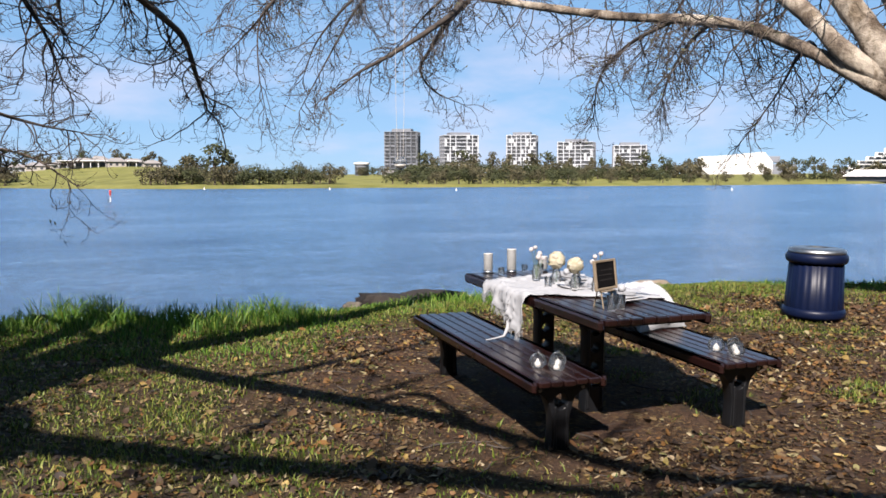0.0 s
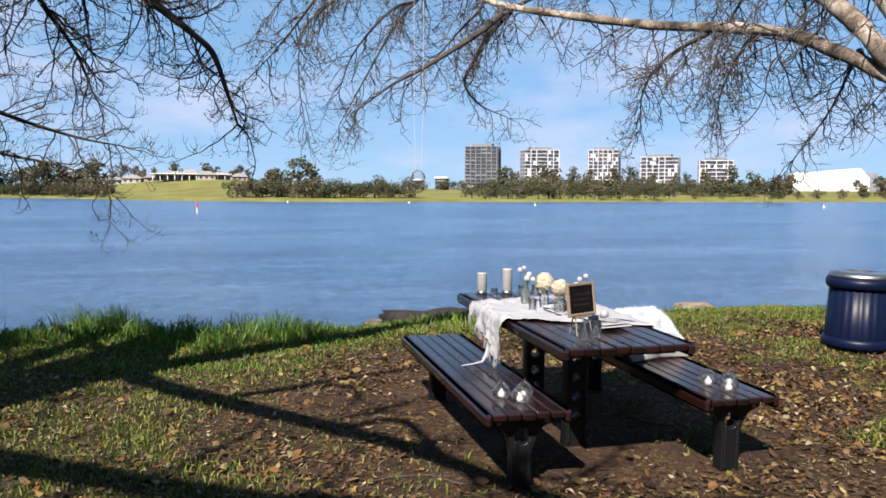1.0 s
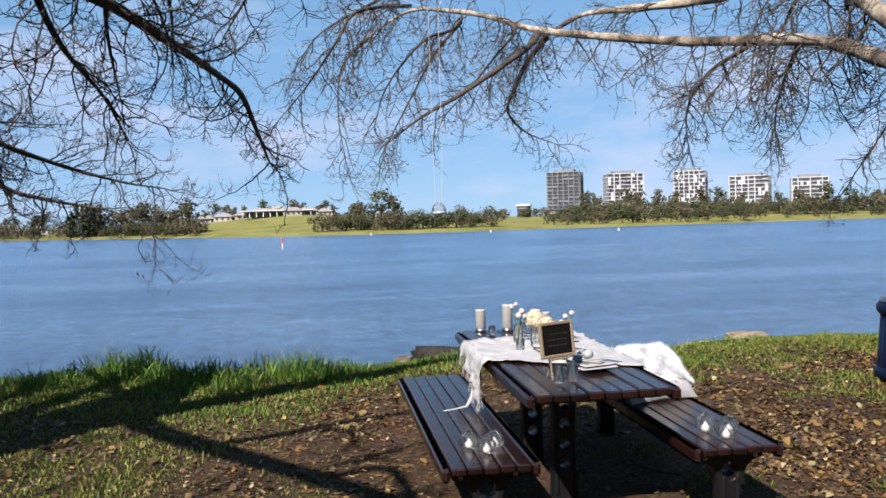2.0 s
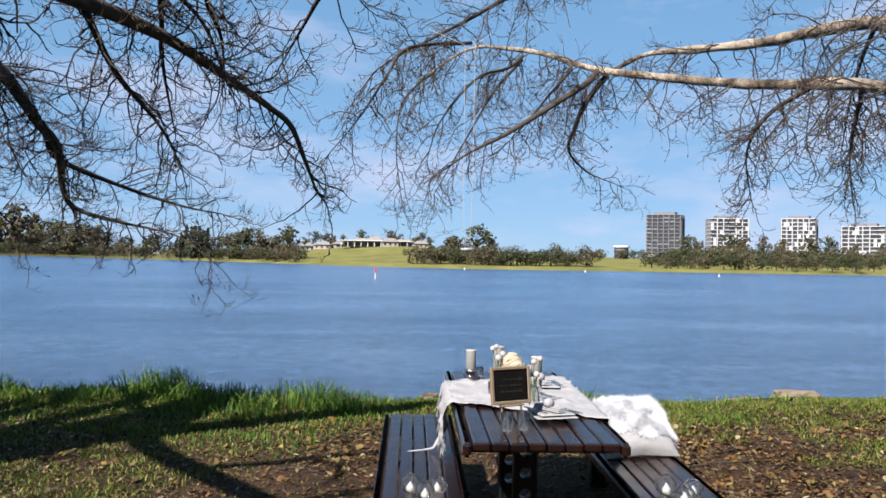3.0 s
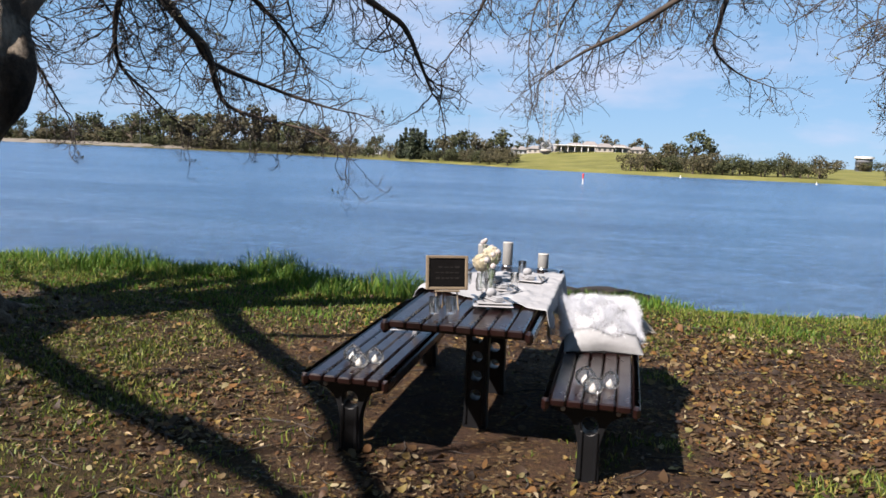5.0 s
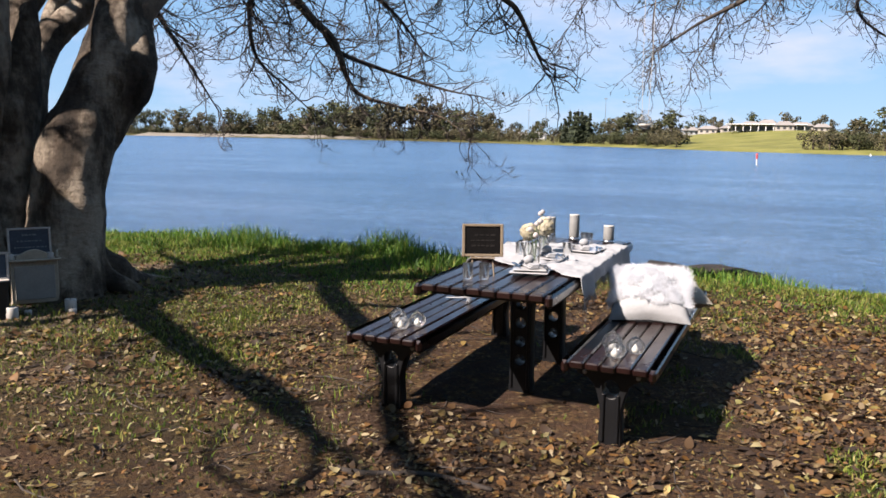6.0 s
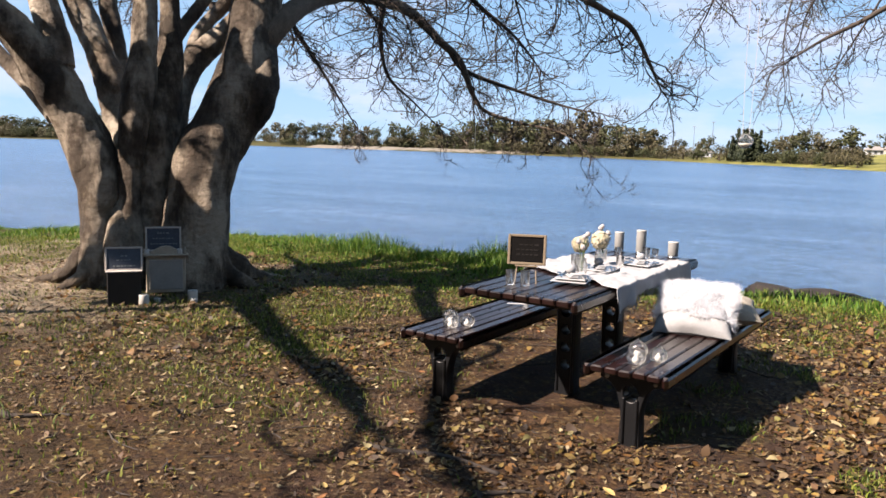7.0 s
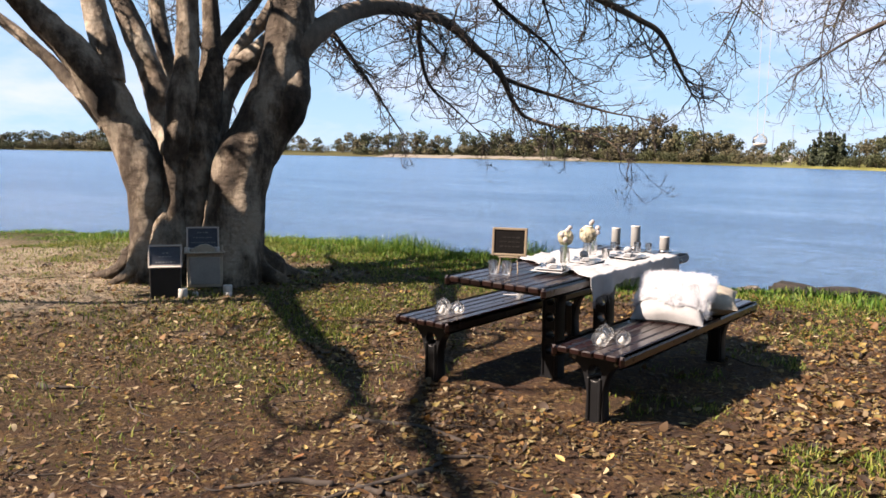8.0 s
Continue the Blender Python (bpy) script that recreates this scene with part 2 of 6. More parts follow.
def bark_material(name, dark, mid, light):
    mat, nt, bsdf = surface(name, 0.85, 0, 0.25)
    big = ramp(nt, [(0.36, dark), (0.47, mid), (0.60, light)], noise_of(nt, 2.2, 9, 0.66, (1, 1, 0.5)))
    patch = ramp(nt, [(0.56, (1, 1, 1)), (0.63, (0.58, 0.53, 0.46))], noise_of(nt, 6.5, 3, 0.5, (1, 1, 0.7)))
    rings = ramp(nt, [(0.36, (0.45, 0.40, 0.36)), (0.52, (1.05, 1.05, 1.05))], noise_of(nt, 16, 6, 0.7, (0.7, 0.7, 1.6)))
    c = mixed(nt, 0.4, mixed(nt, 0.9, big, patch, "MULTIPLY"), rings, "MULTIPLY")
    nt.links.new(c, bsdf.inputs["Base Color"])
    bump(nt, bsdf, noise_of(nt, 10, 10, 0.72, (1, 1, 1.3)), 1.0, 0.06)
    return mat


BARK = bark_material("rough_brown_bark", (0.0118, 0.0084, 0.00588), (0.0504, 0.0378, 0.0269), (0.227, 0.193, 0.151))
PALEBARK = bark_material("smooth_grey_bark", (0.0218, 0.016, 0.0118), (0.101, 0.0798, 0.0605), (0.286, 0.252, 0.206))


def ground_material():
    mat, nt, bsdf = surface("park_ground", 0.95, 0, 0.15)
    at = nt.nodes.new("ShaderNodeAttribute")
    at.attribute_name = "green"
    af = nt.nodes.new("ShaderNodeAttribute")
    af.attribute_name = "sandy"
    soil = ramp(nt, [(0.25, (0.0150, 0.00800, 0.00540)), (0.5, (0.0470, 0.0262, 0.0178)), (0.75, (0.1000, 0.0650, 0.0450))], noise_of(nt, 1.6, 8, 0.65))
    crumbs = ramp(nt, [(0.34, (0.22, 0.21, 0.20)), (0.66, (1.9, 1.85, 1.75))], noise_of(nt, 46, 6, 0.8))
    soil = mixed(nt, 0.85, soil, crumbs, "MULTIPLY")
    scraps = nt.nodes.new("ShaderNodeTexVoronoi")
    scraps.inputs["Scale"].default_value = 48.0
    scraps.inputs["Randomness"].default_value = 1.0
    where = nt.nodes.new("ShaderNodeNewGeometry")
    nt.links.new(where.outputs["Position"], scraps.inputs["Vector"])
    split = nt.nodes.new("ShaderNodeSeparateColor")
    nt.links.new(scraps.outputs["Color"], split.inputs[0])
    mould = ramp(nt, [(0.0, (0.010, 0.006, 0.004)), (0.35, (0.034, 0.018, 0.008)), (0.6, (0.085, 0.046, 0.016)), (0.8, (0.050, 0.026, 0.010)), (0.92, (0.135, 0.090, 0.030)), (1.0, (0.19, 0.15, 0.085))], split.outputs[0])
    cover = ramp(nt, [(0.40, (0, 0, 0)), (0.56, (0.8, 0.8, 0.8))], noise_of(nt, 3.2, 6, 0.75))
    soil = mixed(nt, cover, soil, mould)
    sand = ramp(nt, [(0.3, (0.126, 0.0966, 0.0689)), (0.7, (0.319, 0.265, 0.202))], noise_of(nt, 9, 7, 0.7))
    soil = mixed(nt, af.outputs["Fac"], soil, sand)
    turf = ramp(nt, [(0.3, (0.0084, 0.00924, 0.00252)), (0.52, (0.0286, 0.0277, 0.00756)), (0.75, (0.0714, 0.0588, 0.0218))], noise_of(nt, 14, 6, 0.7))
    wide = ramp(nt, [(0.35, (0.8, 0.8, 0.7)), (0.65, (1.2, 1.15, 1.1))], noise_of(nt, 0.05, 5, 0.6))
    am = nt.nodes.new("ShaderNodeAttribute")
    am.attribute_name = "meadow"
    meadow = ramp(nt, [(0.3, (0.0639, 0.0716, 0.0174)), (0.7, (0.123, 0.12, 0.0399))], noise_of(nt, 0.12, 6, 0.65))
    turf = mixed(nt, am.outputs["Fac"], turf, meadow)
    turf = mixed(nt, 1.0, turf, wide, "MULTIPLY")
    edge = nt.nodes.new("ShaderNodeMath")
    edge.operation = "MULTIPLY_ADD"
    nt.links.new(noise_of(nt, 5, 6, 0.7), edge.inputs[0])
    edge.inputs[1].default_value = 0.9
    edge.inputs[2].default_value = -0.45
    add = nt.nodes.new("ShaderNodeMath")
    add.operation, add.use_clamp = "ADD", True
    nt.links.new(edge.outputs[0], add.inputs[0])
    nt.links.new(at.outputs["Fac"], add.inputs[1])
    nt.links.new(mixed(nt, add.outputs[0], soil, turf), bsdf.inputs["Base Color"])
    bump(nt, bsdf, noise_of(nt, 22, 10, 0.8), 1.0, 0.07)
    return mat


def water_material():
    mat, nt, bsdf = surface("river_water", 0.22, 0, 0.5)
    bsdf.inputs["IOR"].default_value = 1.333
    # sheen of wind streaks and light-dark ripples, painted into the base colour
    painted_streak = ramp(nt, [(0.30, (0.0209, 0.0526, 0.12)), (0.5, (0.036, 0.0806, 0.158)), (0.72, (0.0677, 0.118, 0.204))], noise_of(nt, 0.10, 8, 0.72, (0.30, 1.0, 1)))
    painted_chop = ramp(nt, [(0.36, (0.50, 0.54, 0.60)), (0.48, (0.92, 0.93, 0.95)), (0.66, (1.30, 1.26, 1.22))], noise_of(nt, 1.5, 7, 0.72, (1.0, 0.75, 1)))
    col = mixed(nt, 0.8, painted_streak, painted_chop, "MULTIPLY")
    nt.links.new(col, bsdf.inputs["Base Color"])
    ripple = noise_of(nt, 1.6, 8, 0.72, (0.9, 1.1, 1))
    swell = noise_of(nt, 0.16, 4, 0.6, (0.7, 1.8, 1))
    b1 = nt.nodes.new("ShaderNodeBump")
    b1.inputs["Strength"].default_value, b1.inputs["Distance"].default_value = 0.8, 0.7
    nt.links.new(swell, b1.inputs["Height"])
    b2 = nt.nodes.new("ShaderNodeBump")
    b2.inputs["Strength"].default_value, b2.inputs["Distance"].default_value = 1.0, 0.45
    nt.links.new(ripple, b2.inputs["Height"])
    nt.links.new(b1.outputs[0], b2.inputs["Normal"])
    nt.links.new(b2.outputs[0], bsdf.inputs["Normal"])
    return mat


GROUND = ground_material()
WATER = water_material()
WALLWHITE = plain("white_render", (0.388, 0.388, 0.385), 0.7, 0, 0.06, 0.2, 0.3, 0.05)
CONCRETE = plain("tower_slab", (0.105, 0.113, 0.13), 0.8, 0, 0.12, 0.3, 0.3, 0.05)
DARKGLASS = plain("tower_glazing", (0.0206, 0.0223, 0.0265), 0.35, 0, 0.4, 0.4, 0.6, 0)
ROOFTILE = plain("pale_roof_tile", (0.143, 0.134, 0.13), 0.8, 0, 0.25, 1.0, 0.3, 0.1)
HOUSEWALL = plain("cream_house_wall", (0.227, 0.21, 0.189), 0.85, 0, 0.15, 0.6, 0.3, 0.05)
TOWERWHITE = plain("tower_panel", (0.302, 0.315, 0.34), 0.8, 0, 0.1, 0.3, 0.3, 0.05)
REDPAINT = plain("red_paint", (0.323, 0.0176, 0.0118), 0.5, 0, 0.2, 3)
SANDSTONE = plain("shore_sand", (0.109, 0.0991, 0.084), 0.9, 0, 0.3, 0.5, 0.2, 0.2, None, 0.1)
FARTRUNK = plain("far_trunk", (0.0588, 0.0441, 0.0323), 0.9, 0, 0.3, 0.8)
FARLEAF = [
    island("olive_foliage", [(0.0, (0.0115, 0.0150, 0.00588)), (0.5, (0.0270, 0.0325, 0.0120)), (1.0, (0.0520, 0.0570, 0.0210))], 0.7, 0.25, through=0.15),
    island("grey_green_foliage", [(0.0, (0.0218, 0.0223, 0.0123)), (0.5, (0.0488, 0.0441, 0.0223)), (1.0, (0.0858, 0.0729, 0.037))], 0.7, 0.25, through=0.15),
    island("dark_pine_foliage", [(0.0, (0.00764, 0.0129, 0.00647)), (0.5, (0.0153, 0.0223, 0.01)), (1.0, (0.0265, 0.0347, 0.0147))], 0.7, 0.25, through=0.1),
]


# ---- mesh helpers ----
class Shape:
    """Vertices and faces gathered for one mesh."""

    def __init__(self):
        self.v, self.f = [], []

    def add(self, vs, fs):
        n = len(self.v)
        self.v.extend(tuple(p) for p in vs)
        self.f.extend(tuple(i + n for i in face) for face in fs)
        return self

    def box(self, c, s, m=None):
        x, y, z = s[0] / 2, s[1] / 2, s[2] / 2
        vs = [Vector((c[0] + a * x, c[1] + b * y, c[2] + d * z)) for d in (-1, 1) for b in (-1, 1) for a in (-1, 1)]
        if m:
            vs = [m @ p for p in vs]
        return self.add(vs, [(0, 2, 3, 1), (4, 5, 7, 6), (0, 1, 5, 4), (2, 6, 7, 3), (0, 4, 6, 2), (1, 3, 7, 5)])

    def slab(self, c, s, ch=0.006, m=None):
        """A box with chamfered edges all round."""
        x, y, z = s[0] / 2, s[1] / 2, s[2] / 2
        ch = min(ch, x * 0.9, y * 0.9, z * 0.9)
        rings = []
        for zz, k in ((-z, ch), (-z + ch, 0), (z - ch, 0), (z, ch)):
            a, b = x - k, y - k
            rings.append([(a - ch, -b), (a, -b + ch), (a, b - ch), (a - ch, b), (-a + ch, b), (-a, b - ch), (-a, -b + ch), (-a + ch, -b)])
            rings[-1] = [Vector((c[0] + p, c[1] + q, c[2] + zz)) for p, q in rings[-1]]
        vs = [p for r in rings for p in r]
        if m:
            vs = [m @ p for p in vs]
        fs = [tuple(range(7, -1, -1)), tuple(range(24, 32))]
        for r in range(3):
            for i in range(8):
                j = (i + 1) % 8
                fs.append((r * 8 + i, r * 8 + j, r * 8 + 8 + j, r * 8 + 8 + i))
        return self.add(vs, fs)

    def lathe(self, prof, n=20, m=None, ribs=0, rib=0.0):
        """A turned form from (radius, height) pairs; ribs flute it."""
        vs = []
        for r, z in prof:
            for i in range(n):
                a = 2 * math.pi * i / n
                rr = r * (1 - rib * (0.5 + 0.5 * math.cos(ribs * a))) if ribs else r
                vs.append(Vector((rr * math.cos(a), rr * math.sin(a), z)))
        if m:
            vs = [m @ p for p in vs]
        fs = []
        for k in range(len(prof) - 1):
            for i in range(n):
                j = (i + 1) % n
                fs.append((k * n + i, k * n + j, k * n + n + j, k * n + n + i))
        if prof[0][0] > 1e-4:
            fs.append(tuple(range(n - 1, -1, -1)))
        if prof[-1][0] > 1e-4:
            fs.append(tuple(range((len(prof) - 1) * n, len(prof) * n)))
        return self.add(vs, fs)

    def tube(self, pts, radii, sides=6, lump=0.0, freq=2.0, seed=0.0):
        pts = [Vector(p) for p in pts]
        n = len(pts)
        if n < 2:
            return self
        t = (pts[1] - pts[0]).normalized()
        u = t.orthogonal().normalized()
        vs = []
        for i, p in enumerate(pts):
            t = (pts[min(i + 1, n - 1)] - pts[max(i - 1, 0)])
            if t.length < 1e-9:
                t = Vector((0, 0, 1))
            t.normalize()
            u = u - t * u.dot(t)
            u = u.normalized() if u.length > 1e-6 else t.orthogonal().normalized()
            w = t.cross(u)
            for k in range(sides):
                a = 2 * math.pi * k / sides
                way = u * math.cos(a) + w * math.sin(a)
                r = radii[i]
                if lump:
                    q = p + way * r
                    r *= 1 + lump * (noise.noise(Vector((q.x * freq + seed, q.y * freq, q.z * freq * 0.35))) + 0.45 * noise.noise(Vector((q.x * freq * 2.6, q.y * freq * 2.6 + seed, q.z * freq * 0.9))) + 0.28 * noise.noise(Vector((q.x * freq * 5.5 + seed, q.y * freq * 5.5, q.z * freq * 2.4))))
                vs.append(p + way * r)
        fs = []
        for i in range(n - 1):
            for k in range(sides):
                j = (k + 1) % sides
                fs.append((i * sides + k, i * sides + j, i * sides + sides + j, i * sides + sides + k))
        fs.append(tuple(range(sides - 1, -1, -1)))
        fs.append(tuple(range((n - 1) * sides, n * sides)))
        return self.add(vs, fs)

    def mesh(self, name, smooth=False):
        me = bpy.data.meshes.new(name)
        me.from_pydata(self.v, [], self.f)
        me.update()
        if smooth:
            me.polygons.foreach_set("use_smooth", [True] * len(me.polygons))
        return me


def part(name, shape, material, parent, label="", smooth=False, m=None):
    me = shape if isinstance(shape, bpy.types.Mesh) else shape.mesh(name, smooth)
    if not me.materials:
        me.materials.append(material)
    ob = new(name, me)
    ob.parent = parent
    if m:
        ob.matrix_local = m
    if label:
        ob["label"] = label
    return ob


def thing(name, label, category, m=None, group="", kind=""):
    ob = new(name)
    ob.empty_display_size = 0.1
    if m:
        ob.matrix_world = m
    return tagged(ob, label, category, group, kind)


def solo(name, shape, material, label, category, group="", kind="", m=None, smooth=False):
    me = shape if isinstance(shape, bpy.types.Mesh) else shape.mesh(name, smooth)
    if not me.materials:
        me.materials.append(material)
    ob = new(name, me)
    if m:
        ob.matrix_world = m
    return tagged(ob, label, category, group, kind)


def bulk(name, verts, faces_n, material, smooth=False):
    """A mesh from numpy arrays: verts (n, 3) and faces (m, k)."""
    me = bpy.data.meshes.new(name)
    k = faces_n.shape[1]
    me.vertices.add(len(verts))
    me.vertices.foreach_set("co", verts.astype(np.float32).ravel())
    me.loops.add(faces_n.size)
    me.loops.foreach_set("vertex_index", faces_n.astype(np.int32).ravel())
    me.polygons.add(len(faces_n))
    me.polygons.foreach_set("loop_start", np.arange(0, faces_n.size, k, dtype=np.int32))
    me.polygons.foreach_set("loop_total", np.full(len(faces_n), k, dtype=np.int32))
    if smooth:
        me.polygons.foreach_set("use_smooth", np.ones(len(faces_n), dtype=bool))
    me.update(calc_edges=True)
    me.materials.append(material)
    return me


def plate(outline, holes, depth):
    """A flat plate in the x-z plane with holes, depth thick along y."""
    cu = bpy.data.curves.new("plate", "CURVE")
    cu.dimensions, cu.fill_mode, cu.extrude = "2D", "BOTH", depth / 2
    cu.bevel_depth, cu.bevel_resolution = 0.004, 1
    for ring in (outline, *holes):
        s = cu.splines.new("POLY")
        s.points.add(len(ring) - 1)
        for p, (x, z) in zip(s.points, ring):
            p.co = (x, z, 0, 1)
        s.use_cyclic_u = True
    ob = bpy.data.objects.new("plate", cu)
    me = bpy.data.meshes.new_from_object(ob)
    me.transform(Matrix.Rotation(radians(90), 4, "X"))
    bpy.data.objects.remove(ob)
    return me


def circle(cx, cz, rx, rz=None, n=16):
    rz = rz or rx
    return [(cx + rx * math.cos(2 * math.pi * i / n), cz + rz * math.sin(2 * math.pi * i / n)) for i in range(n)]


def soft(a, b, x):
    t = np.clip((x - a) / (b - a), 0, 1)
    return t * t * (3 - 2 * t)


def patchy(x, y, scale, seed=0):
    """Smooth random patches between 0 and 1 over arrays of places."""
    rng = np.random.RandomState(seed)
    table = rng.rand(64, 64)
    total, amp, out = 0.0, 1.0, 0.0
    for octave in range(4):
        u, v = x * scale * 2**octave + 17.3 * octave, y * scale * 2**octave + 5.1 * octave
        i, j = np.floor(u).astype(int), np.floor(v).astype(int)
        a, b = u - i, v - j
        a, b = a * a * (3 - 2 * a), b * b * (3 - 2 * b)
        g = lambda p, q: table[p % 64, q % 64]
        out = out + amp * ((g(i, j) * (1 - a) + g(i + 1, j) * a) * (1 - b) + (g(i, j + 1) * (1 - a) + g(i + 1, j + 1) * a) * b)
        total, amp = total + amp, amp * 0.5
    return out / total


# ---- the lie of the land ----
WATER_Z = -2.8
BANK_X = [-40, -12, -7.5, -4.4, -2.6, -0.2, 1.8, 3.2, 4.7, 6.4, 7.8, 10.0, 14.0, 40]
BANK_Y = [-6, 3.0, 6.6, 8.5, 9.2, 9.5, 9.05, 9.1, 9.25, 9.25, 9.15, 8.4, 6.4, -6]
SHORE = [(1400, 520), (700, 360), (400, 318), (250, 295), (115, 288), (20, 288), (-25, 318), (-55, 362), (-122, 428), (-222, 515), (-340, 570), (-500, 622), (-800, 640), (-1300, 625), (-1700, 500), (-2200, 0)]


def bank_edge(x):
    return np.interp(x, BANK_X, BANK_Y) + 0.22 * np.sin(x * 1.7) * np.exp(-((x - 3) / 14) ** 2)


def shore_gap(x, y):
    """Metres inland of the far shore (negative over the water)."""
    best = np.full(np.shape(x), 1e9)
    sign = np.ones(np.shape(x))
    for (x0, y0), (x1, y1) in zip(SHORE, SHORE[1:]):
        dx, dy = x1 - x0, y1 - y0
        t = np.clip(((x - x0) * dx + (y - y0) * dy) / (dx * dx + dy * dy), 0, 1)
        d = np.hypot(x - x0 - t * dx, y - y0 - t * dy)
        side = np.where(dx * (y - y0) - dy * (x - x0) < 0, 1.0, -1.0)
        sign = np.where(d < best, side, sign)
        best = np.minimum(d, best)
    return best * sign


def land_z(x, y):
    x, y = np.asarray(x, float), np.asarray(y, float)
    near = 0.018 * np.clip(y - 4, 0, 6) + 0.043 * np.clip(2.8 - x, 0, 4.0) * soft(7.8, 5.4, y) * soft(-6.5, -2.2, x) + 0.02 * np.clip(x - 5.2, 0, 6)
    near = near + 0.05 * (patchy(x, y, 0.5, 3) - 0.5) * soft(0.3, 1.2, np.abs(x - 4.3) + np.abs(y - 4.9) * 0.6 - 0.6)
    near = near + 0.018 * (patchy(x, y, 3.0, 4) - 0.5) + 0.014 * (patchy(x, y, 8.0, 6) - 0.5)
    past = y - bank_edge(x)
    near = near - soft(-0.9, 0.3, past) * 0.12 - np.clip(past, 0, 5.0) * 0.95
    near = np.maximum(near, -4.2)
    gap = shore_gap(x, y)
    hill = 3.3 + 5.6 * np.exp(-(((x + 12) / 60.0) ** 2)) + 1.6 * soft(500, 900, np.hypot(x, y))
    far = np.where(gap < 0, np.maximum(-4.2, WATER_Z + gap * 0.12), WATER_Z + 1.1 * soft(0, 2.5, gap) + hill * soft(2, 130, gap))
    return np.where(y > 60, far, np.where(np.hypot(x, y) > 300, np.minimum(near, 0.5), near))


def ground_at(x, y):
    return float(land_z(np.array([x]), np.array([y]))[0])


def green_of(x, y):
    """How grassy the ground is."""
    past = y - bank_edge(x)
    g = soft(-2.3 - 0.9 * soft(4.0, 2.0, x), -0.9 - 0.6 * soft(4.0, 2.0, x), past + 0.7 * (patchy(x, y, 0.9, 8) - 0.5))
    lawn = (0.22 + 0.78 * soft(0.40, 0.54, 0.45 * patchy(x, y, 0.7, 11) + 0.55 * patchy(x, y, 3.2, 13))) * soft(3.9, 1.6, x + 0.25 * (y - 5)) * 0.95
    lawn = np.maximum(lawn, soft(0.48, 0.62, 0.5 * patchy(x, y, 0.8, 21) + 0.5 * patchy(x, y, 3.0, 22)) * soft(4.4, 5.6, x))
    lawn = lawn * (1 - 0.6 * np.exp(-(((x + 0.2) / 1.5) ** 2 + ((y - 4.3) / 1.2) ** 2))) * (1 - 0.72 * soft(0.4, -0.8, x) * soft(7.4, 6.4, y) * (0.4 + 0.6 * soft(0.35, 0.55, patchy(x, y, 1.3, 33))))
    g = np.maximum(g, lawn * (0.25 + 0.75 * soft(2.6, 4.4, y + 0.15 * np.abs(x - 1))))
    return np.where(y > 60, 1.0, np.clip(g, 0, 1))


def sandy_of(x, y):
    s = soft(1.1, -0.6, x) * soft(8.0, 6.8, y) * soft(0.6, 3.0, y) * (0.5 + 0.65 * soft(0.32, 0.55, patchy(x, y, 0.7, 31)))
    s = np.maximum(s, 0.9 * np.exp(-(((x + 0.2) / 1.4) ** 2 + ((y - 4.3) / 1.1) ** 2)))
    return np.where(y > 60, 0.5 * soft(9, 2, np.abs(shore_gap(x, y))) * soft(-90, -150, x), s)


def build_ground():
    def steps(*runs):
        out = []
        for a, b, n in runs:
            out.extend(np.linspace(a, b, n, endpoint=False))
        return np.array(out)

    xs = np.r_[steps((-4000, -1500, 6), (-1500, -300, 70), (-300, 320, 70), (320, 1500, 40), (1500, 4000, 6)), 4000]
    xs = np.unique(np.r_[xs[(xs < -14) | (xs > 20)], steps((-14, -5, 30), (-5, 12, 135), (12, 20.01, 16))])
    ys = np.r_[steps((-3000, -300, 6), (-300, -20, 10), (-20, -3, 24), (-3, 13, 125), (13, 60, 8), (60, 250, 6), (250, 620, 80), (620, 1500, 30), (1500, 4500, 8)), 4500]
    gx, gy = np.meshgrid(xs, ys)
    gz = land_z(gx, gy)
    verts = np.stack([gx, gy, gz], -1).reshape(-1, 3)
    nx, ny = len(xs), len(ys)
    i, j = np.meshgrid(np.arange(nx - 1), np.arange(ny - 1))
    a = (j * nx + i).ravel()
    faces = np.stack([a, a + 1, a + nx + 1, a + nx], -1)
    me = bulk("ground", verts, faces, GROUND, True)
    for key, fn in (("green", green_of), ("sandy", sandy_of), ("meadow", lambda x, y: np.where(y > 60, 0.08 + 0.92 * soft(-230, -60, x), 0.0))):
        at = me.attributes.new(key, "FLOAT", "POINT")
        at.data.foreach_set("value", fn(gx, gy).ravel().astype(np.float32))
    tagged(new("ground", me), "leaf-strewn brown soil with grass running down to the river", "ground", kind="structure")


build_ground()
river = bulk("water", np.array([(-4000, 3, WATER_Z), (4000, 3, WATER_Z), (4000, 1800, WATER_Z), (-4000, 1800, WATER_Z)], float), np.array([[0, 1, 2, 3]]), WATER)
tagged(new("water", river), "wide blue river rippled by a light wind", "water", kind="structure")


# ---- trees ----
def glide(pts, n):
    """A smooth line through a few points (x, y, z, radius)."""
    p = np.array(pts, float)
    p = np.vstack([2 * p[0] - p[1], p, 2 * p[-1] - p[-2]])
    out = []
    for k in range(1, len(p) - 2):
        for t in np.linspace(0, 1, n, endpoint=False):
            a, b, c, d = p[k - 1], p[k], p[k + 1], p[k + 2]
            out.append(0.5 * (2 * b + (c - a) * t + (2 * a - 5 * b + 4 * c - d) * t * t + (3 * b - a - 3 * c + d) * t**3))
    out.append(p[-2])
    return np.array(out)


def limb(pts, sides=12, lump=0.16, n=6, seed=0.0):
    g = glide(pts, n)
    return Shape().tube([tuple(q[:3]) for q in g], [max(q[3], 0.004) for q in g], sides, lump, 3.0, seed)


